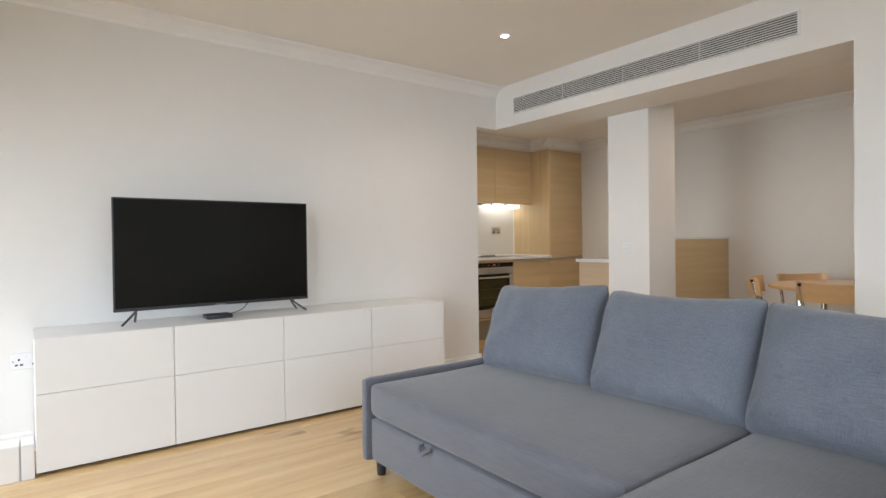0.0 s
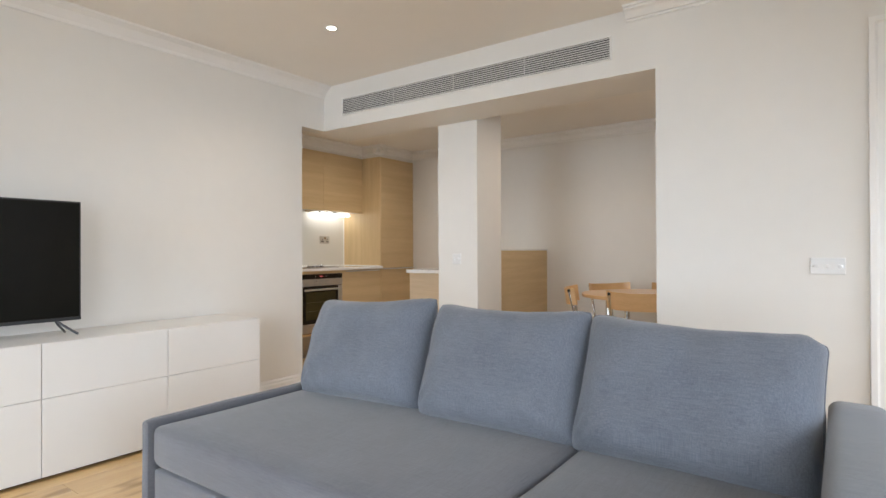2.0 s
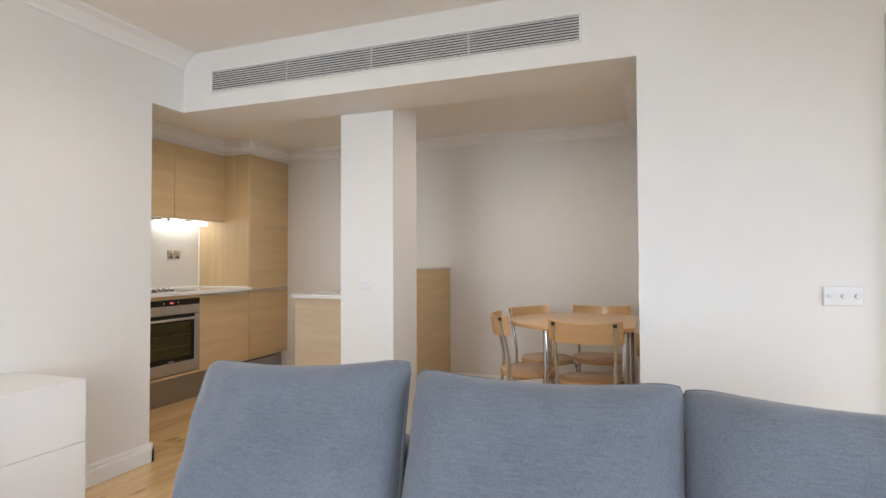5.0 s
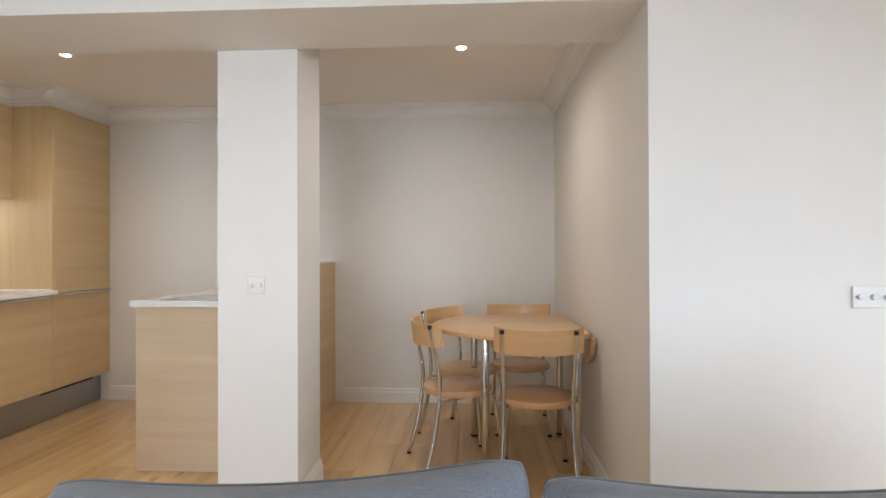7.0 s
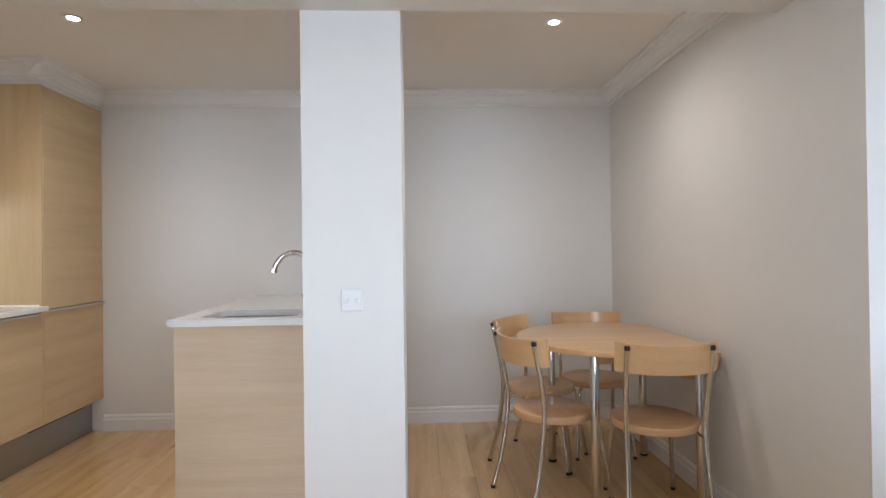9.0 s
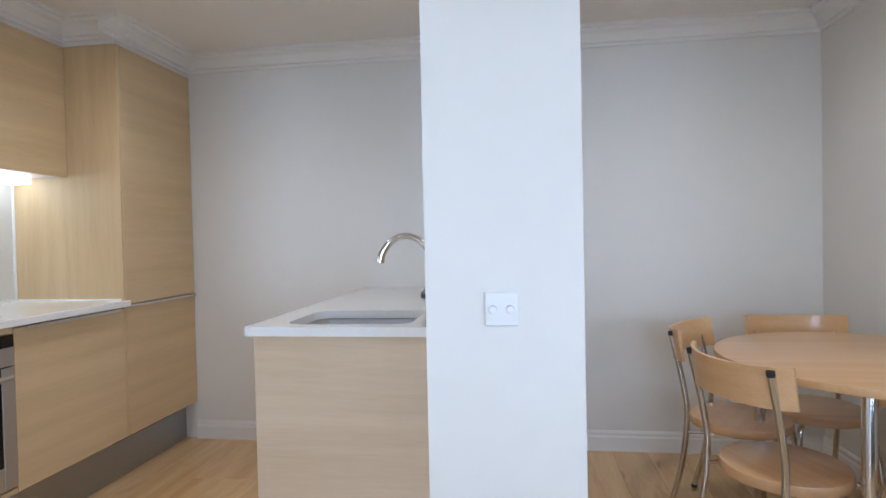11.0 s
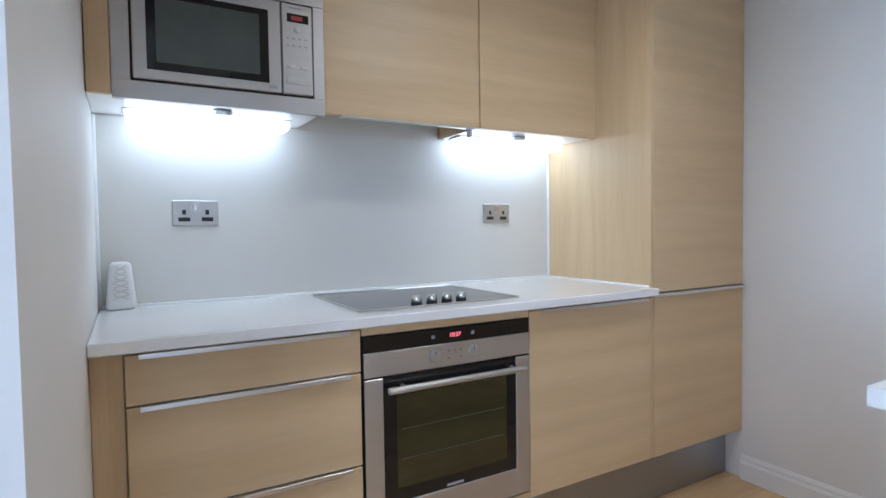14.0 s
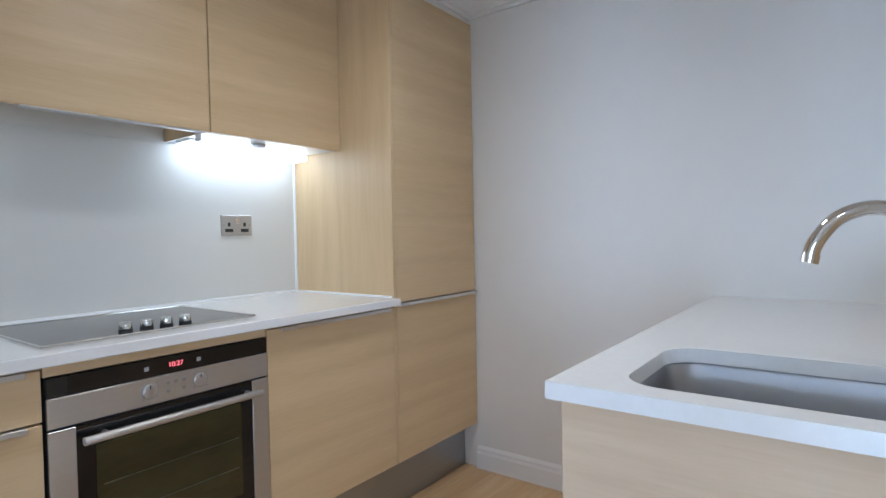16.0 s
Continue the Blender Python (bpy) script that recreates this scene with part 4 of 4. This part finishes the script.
text_part("clock_digits", "10:27", .019, Matrix.Translation((XF + .0066, oc + .006, .8235)) @ RX, LEDRED, ov, "red clock digits")
for u in (-.072, .072):
    part("symbol", bx(XF + .006, XF + .0064, oc + u - .006, oc + u + .006, .818, .829), GREY_P, ov, smooth=False)
part("nameplate", bx(XF + .008, XF + .0086, oc - .03, oc + .03, .352, .36), GREY_P, dg, smooth=False)

# ---- hob ----
hb = thing("hob", -1.14, .72, .91, "black ceramic hob with steel trim and four knobs", "hob")
part("glass", bx(-1.375, -.905, .435, 1.012, .9105, .9165, .0015), HOB, hb)
part("trim", bx(-.905, -.899, .433, 1.014, .9105, .918, .0015), CHROME_S, hb)
part("trim", bx(-1.381, -1.375, .433, 1.014, .9105, .918, .0015), CHROME_S, hb)
part("trim", bx(-1.375, -.905, .4295, .435, .9105, .918, .0015), CHROME_S, hb)
part("trim", bx(-1.375, -.905, 1.012, 1.0175, .9105, .918, .0015), CHROME_S, hb)
for i in range(4):
    y = .638 + i * .055
    k = part("knob", cyl(.0165, (-.94, y, .924), (-.94, y, .944), .015, bev=.003, n=24), CHROME_S, hb, "brushed steel knob")
    part("knob_base", cyl(.0175, (-.94, y, .9165), (-.94, y, .924), n=24), RUBBER, k)

# ---- splashback, strip lights, wall units ----
spb = thing("splashback", XK + .006, .7, .91, "pale glossy splashback panel behind the worktop", "splashback")
part("panel", bx(XK + .001, XK + .011, YE + .004, YT - .003, .911, 1.531, .0015), SPLASH, spb)
part("upper_panel", bx(XK + .001, XK + .0108, YO0 + .002, 1.025, 1.5312, ZW + .0695), SPLASH, spb)
for lo, hi, own in (((XK + .009, YE - .001, .9075), (XK + .022, YT + .001, .919), wt), ((XK + .024, YT - .009, .9075), (XF - .01, YT + .001, .917), wt),
                    ((XK + .008, YE - .002, .9195), (XK + .021, YE + .010, 1.531), spb), ((XK + .008, YT - .010, .9195), (XK + .020, YT + .002, 1.531), spb)):
    part("sealant_bead", bx(lo[0], hi[0], lo[1], hi[1], lo[2], hi[2], .004), SEALANT, own, "white silicone bead")
def wall_unit(name, y0, y1, label, up=.003):
    u = thing(name, (XK + XWF) / 2, (y0 + y1) / 2, ZW, label, "cabinet", "kitchen wall units")
    part("body", bx(XK + .002, XWF - .021, y0, y1 - .001, ZW + up, 2.184, .001), LACQ, u, "white carcass")
    return u


w1 = wall_unit("wall_cabinet", YO0, 1.029, "oak-finish wall cabinet above the hob", .07)
part("door", bx(XWF - .02, XWF, YO0 + .004, 1.027, ZW, 2.183, .0012), OAK_H, w1)
hk = part("extractor", bx(XK + .06, XWF - .03, YO0 + .03, 1.0, ZW + .058, ZW + .07, .002), STEEL, w1, "slim pull-out extractor")
part("end_bracket", bx(-1.21, XWF - .03, 1.004, 1.012, ZW - .03, ZW + .0695, .001), WHITE_P, w1)
part("extractor_lip", bx(XWF - .022, XWF + .004, YO0 + .06, 1.002, ZW - .006, ZW - .001, .001), ALU, w1)
w2 = wall_unit("wall_cabinet", 1.029, YT, "oak-finish wall cabinet beside the tall unit")
part("side_panel", bx(XK + .014, XWF - .022, 1.0262, 1.0286, ZW + .001, ZW + .0695), OAK_H, w2, "oak-finish side below the carcass")
part("door", bx(XWF - .02, XWF, 1.031, YT - .002, ZW, 2.183, .0012), OAK_H, w2)
w3 = wall_unit("wall_cabinet", YE + .002, YO0, "wall cabinet that houses the microwave")
part("side_filler", bx(XWF - .02, XWF, YE + .003, -.174, ZW, 2.183, .0012), OAK_V, w3)
part("top_door", bx(XWF - .02, XWF, -.172, YO0 + .003, 1.915, 2.183, .0012), OAK_H, w3)

mw = thing("microwave", XWF, .14, ZW, "built-in stainless steel microwave with dark window", "microwave")
M0, M1, MZ0, MZ1 = -.172, YO0 + .003, ZW - .008, 1.912
part("trim_frame", bx(XWF - .02, XWF + .003, M0, M1, MZ0, 1.575, .0006), STEEL, mw)
part("trim_frame", bx(XWF - .02, XWF + .003, M0, M1, 1.867, MZ1, .0006), STEEL, mw)
part("trim_frame", bx(XWF - .02, XWF + .003, M0, -.127, 1.5755, 1.8665, .0006), STEEL, mw)
part("trim_frame", bx(XWF - .02, XWF + .003, .388, M1, 1.5755, 1.8665, .0006), STEEL, mw)
part("gap_frame", bx(XWF - .02, XWF - .004, -.1265, .3875, 1.5755, 1.8665), GAP, mw)
md = part("door", bx(XWF - .004, XWF + .012, -.121, .284, 1.582, 1.861, .003), STEEL, mw, "steel microwave door")
part("window_border", bx(XWF + .012, XWF + .0135, -.086, .246, 1.608, 1.829, .001), BLACK_GLASS, md)
part("window", bx(XWF + .0135, XWF + .0142, -.062, .219, 1.63, 1.81, .0004), MW_GLASS, md, "dark window greyed for its reflection")
cp = part("control_panel", bx(XWF - .004, XWF + .012, .287, .383, 1.582, 1.861, .003), STEEL, mw, "steel control panel")
part("display", bx(XWF + .012, XWF + .0132, .303, .371, 1.804, 1.831, .0006), BLACK_GLASS, cp)
part("display_glow", bx(XWF + .0132, XWF + .0135, .316, .352, 1.811, 1.824), mat("dim_red_display", (.35, .03, .03), .4), cp, smooth=False)
part("dial", cyl(.0105, (XWF + .012, .334, 1.782), (XWF + .016, .334, 1.782), bev=.002, n=20), STEEL, cp)
for r in range(2):
    for c in range(4):
        part("button", bx(XWF + .012, XWF + .0128, .300 + c * .019, .309 + c * .019, 1.752 - r * .022, 1.757 - r * .022, .0003), GREY_P, cp, smooth=False)
for c in range(2):
    part("oval_button", bx(XWF + .012, XWF + .0135, .30 + c * .042, .325 + c * .042, 1.66, 1.671, .005), STEEL, cp)
part("door_button", bx(XWF + .012, XWF + .0145, .298, .372, 1.612, 1.638, .003), STEEL, cp, "rectangular door button")
part("nameplate", bx(XWF + .012, XWF + .0125, .31, .35, 1.846, 1.851), GREY_P, cp, smooth=False)
part("nameplate", bx(XWF + .012, XWF + .0125, .245, .27, 1.592, 1.602), GREY_P, md, smooth=False)


def strip_light(y0, y1, pk):
    s = thing("strip_light", -1.4, (y0 + y1) / 2, ZW - .03, "bright white fluorescent strip under the wall cabinets", "light", "under-cabinet lights")
    part("housing", bx(-1.42, -1.325, y0, y1, ZW - .007, ZW + .0025, .003), WHITE_P, s)
    part("diffuser", bx(-1.432, -1.312, y0 + .008, y1 - .008, ZW - .034, ZW - .0075, .012, 4), STRIP, s, "glowing diffuser")
    pc = part("switch_puck", cyl(.031, (-1.268, pk, ZW - .012), (-1.268, pk, ZW + .0025), n=28, bev=.004), ALU, s, "round steel puck")
    part("puck_lens", cyl(.019, (-1.268, pk, ZW - .0135), (-1.268, pk, ZW - .0115), n=24), WHITE_P, pc, "white centre")


strip_light(-.15, .36, .128)
strip_light(1.045, 1.598, 1.299)
plate("kitchen_socket", -.014, .132, 1.175, 1.262, ("x", XK + .011, 1), 2, STEEL, "brushed steel double socket on the splashback", "dark_socket")
plate("kitchen_socket", 1.249, 1.395, 1.175, 1.262, ("x", XK + .011, 1), 2, STEEL, "brushed steel double socket on the splashback", "dark_socket")

# ---- air freshener ----
af = thing("air_freshener", -1.43, -.17, .91, "white plastic air freshener with lattice front", "air freshener")
b = slab([(-1.465, -.215), (-1.395, -.215), (-1.395, -.125), (-1.465, -.125)], .911, 1.062, 0)
for v in b.verts:
    k = (v.co.z - .911) / .164
    v.co.x = -1.43 + (v.co.x + 1.43) * (1 - .25 * k)
    v.co.y = -.17 + (v.co.y + .17) * (1 - .38 * k)
bmesh.ops.bevel(b, geom=b.edges[:], offset=.014, segments=3, profile=.5, affect="EDGES")
part("body", b, WHITE_P, af)
for i in range(6):
    for s in (-1, 1):
        z = .945 + i * .018
        part("lattice_bar", cyl(.0018, (-1.3945 - (z - .911) * .058, -.195 + (z - .911) * .08, z if s > 0 else z + .014), (-1.3945 - (z - .911) * .058, -.145 - (z - .911) * .08, z + .014 if s > 0 else z), n=6), LACQ_D, af, smooth=False)

# ---- sink peninsula ----
PX0, PY0 = .211, .809
pn = thing("sink_cabinet", .6, 1.5, 0, "oak-finish peninsula cabinet under the sink", "cabinet")
part("end_panel", bx(.225, .955, .842, .86, 0, .878, .001), OAK_DAYLIT, pn, "oak end panel, paled as if daylit")
part("body", bx(.232, .925, .861, YF - .002, 0, .70, .001), OAK_V, pn)
part("side_panel", bx(.225, .2315, .8605, YF - .002, .0, .878, .001), OAK_H, pn)
part("back_panel", bx(.93, .958, .861, YF - .002, 0, 1.082, .001), OAK_H, pn, "raised oak-finish back panel")
part("top_cap", bx(.922, .966, .86, YF - .002, 1.0825, 1.098, .002), QUARTZ, pn, "white capping")
KX0, KX1, KY0, KY1 = .316, .745, .865, 1.215
def rrect(x0, x1, y0, y1, r, n=8):
    pts = []
    for cx, cy, a in ((x1 - r, y1 - r, 0), (x0 + r, y1 - r, 90), (x0 + r, y0 + r, 180), (x1 - r, y0 + r, 270)):
        for k in range(n + 1):
            t = radians(a + 90 * k / n)
            pts.append((cx + r * math.cos(t), cy + r * math.sin(t)))
    return pts


def ring_face(bmx, outer, inner, z, flip=False):
    """Fills between a rectangle (four corners, counter-clockwise from the +x+y one) and a rounded hole."""
    O = [bmx.verts.new((x, y, z)) for x, y in outer]
    I = [bmx.verts.new((x, y, z)) for x, y in inner]
    n = len(I) // 4
    for q in range(4):
        for k in range(n - 1):
            bmx.faces.new((O[q], I[q * n + k + 1], I[q * n + k]))
        bmx.faces.new((O[q], O[(q + 1) % 4], I[((q + 1) * n) % len(I)], I[q * n + n - 1]))
    return O, I


pw = thing("sink_worktop", .6, 1.5, .88, "white quartz worktop with undermounted sink opening", "worktop")
b = bmesh.new()
outer = [(.929, 1.30), (PX0, 1.30), (PX0, PY0), (.929, PY0)]
inner = rrect(KX0, KX1, KY0, KY1, .07)
Ot, It = ring_face(b, outer, inner, .91)
Ob, Ib = ring_face(b, outer, inner, .88)
for k in range(4):
    b.faces.new((Ot[k], Ot[(k + 1) % 4], Ob[(k + 1) % 4], Ob[k]))
for k in range(len(It)):
    b.faces.new((It[k], It[(k + 1) % len(It)], Ib[(k + 1) % len(It)], Ib[k]))
bmesh.ops.recalc_face_normals(b, faces=b.faces[:])
part("slab", b, QUARTZ, pw, smooth=False)
part("slab", bx(PX0, .929, 1.30, YF - .001, .88, .91), QUARTZ, pw, smooth=False)
sk = thing("sink", .57, 1.05, .72, "stainless steel undermounted sink bowl", "sink")
b = bmesh.new()
prev = None
for r_in, z in ((0.0, .8795), (.004, .872), (.010, .80), (.018, .745), (.035, .725), (.06, .722)):
    cur = [b.verts.new((x, y, z)) for x, y in rrect(KX0 - .008 + r_in, KX1 + .008 - r_in, KY0 - .008 + r_in, KY1 + .008 - r_in, max(.02, .075 - r_in * .4))]
    if prev:
        for k in range(len(cur)):
            b.faces.new((prev[k], prev[(k + 1) % len(cur)], cur[(k + 1) % len(cur)], cur[k]))
    prev = cur
b.faces.new(prev)
bmesh.ops.recalc_face_normals(b, faces=b.faces[:])
for f in b.faces:
    f.normal_flip()
bmesh.ops.solidify(b, geom=b.faces[:], thickness=.0015)
part("bowl", b, STEEL_X, sk)
part("drain", cyl(.04, (.535, 1.05, .7225), (.535, 1.05, .727), n=28, bev=.002), CHROME_S, sk)

# ---- tap ----
tp = thing("kitchen_tap", .755, 1.25, .91, "chrome swan-neck mixer tap beside the sink", "tap")
tx, ty = .755, 1.25
part("base", cyl(.026, (tx, ty, .9105), (tx, ty, .965), bev=.003, n=28), CHROME, tp)
part("neck", tube([(tx, ty, .96), (tx, ty, 1.03), (tx, ty, 1.10), (tx - .012, ty - .003, 1.145), (tx - .045, ty - .012, 1.182), (tx - .095, ty - .025, 1.196), (tx - .145, ty - .038, 1.178), (tx - .178, ty - .047, 1.135), (tx - .188, ty - .05, 1.10)], .0142, 18, smooth=8), CHROME, tp)
part("spout_tip", cyl(.0152, (tx - .1885, ty - .0502, 1.096), (tx - .185, ty - .0493, 1.112), n=20), CHROME, tp)
lv = part("lever_body", cyl(.030, (tx - .006, ty - .052, .968), (tx, ty - .004, .974), n=32, bev=.007), CHROME, tp, "round chrome lever hub")
part("lever", tube([(tx + .02, ty, .985), (tx + .035, ty, 1.02), (tx + .04, ty, 1.05)], .006, 10), CHROME, lv)

# ---- oak plank floor, laid along the length of the room ----
fl = thing("floor", 2.0, -1.0, 0, "pale oak plank floor with knots", "floor", kind="structure")
rnd = random.Random(5)
PWD = .178
meshes = {}


def plank(x0, x1, y0, y1):
    key = (round(x1 - x0, 3), round(y1 - y0, 3))
    if key not in meshes:
        w2, l2, e = (x1 - x0) / 2, (y1 - y0) / 2, .0009
        vs = [(-w2, -l2, -.015), (w2, -l2, -.015), (w2, l2, -.015), (-w2, l2, -.015),
              (-w2, -l2, -e), (w2, -l2, -e), (w2, l2, -e), (-w2, l2, -e),
              (-w2 + e, -l2 + e, 0), (w2 - e, -l2 + e, 0), (w2 - e, l2 - e, 0), (-w2 + e, l2 - e, 0)]
        fs = [(8, 9, 10, 11)] + [(a, (a + 1) % 4, 4 + (a + 1) % 4, 4 + a) for a in range(4)] + [(4 + a, 4 + (a + 1) % 4, 8 + (a + 1) % 4, 8 + a) for a in range(4)]
        me = bpy.data.meshes.new("plank")
        me.from_pydata(vs, [], fs)
        me.materials.append(FLOOR)
        meshes[key] = me
    ob = new("plank", meshes[key])
    ob.parent = fl
    ob.location = Vector(((x0 + x1) / 2, (y0 + y1) / 2, 0)) - fl.location


def lay(x0, x1, y0, y1, g=.0003):
    nx = max(1, round((x1 - x0) / PWD))
    wd = (x1 - x0) / nx
    for i in range(nx):
        y = y0
        ln = rnd.choice((.9, 1.3, 1.7))
        while y < y1 - .01:
            e = min(y + ln, y1)
            if y1 - e < .3:
                e = y1
            plank(x0 + i * wd + g, x0 + (i + 1) * wd - g, y + g, e - g)
            y, ln = e, 1.9


lay(0, XE, YN, 0)
lay(-.95, XR, 0, YF)
lay(-.95, 0, YE, 0)
lay(DX0, DX1, 0, .12)
lay(HX0, HX1, .12, HY)
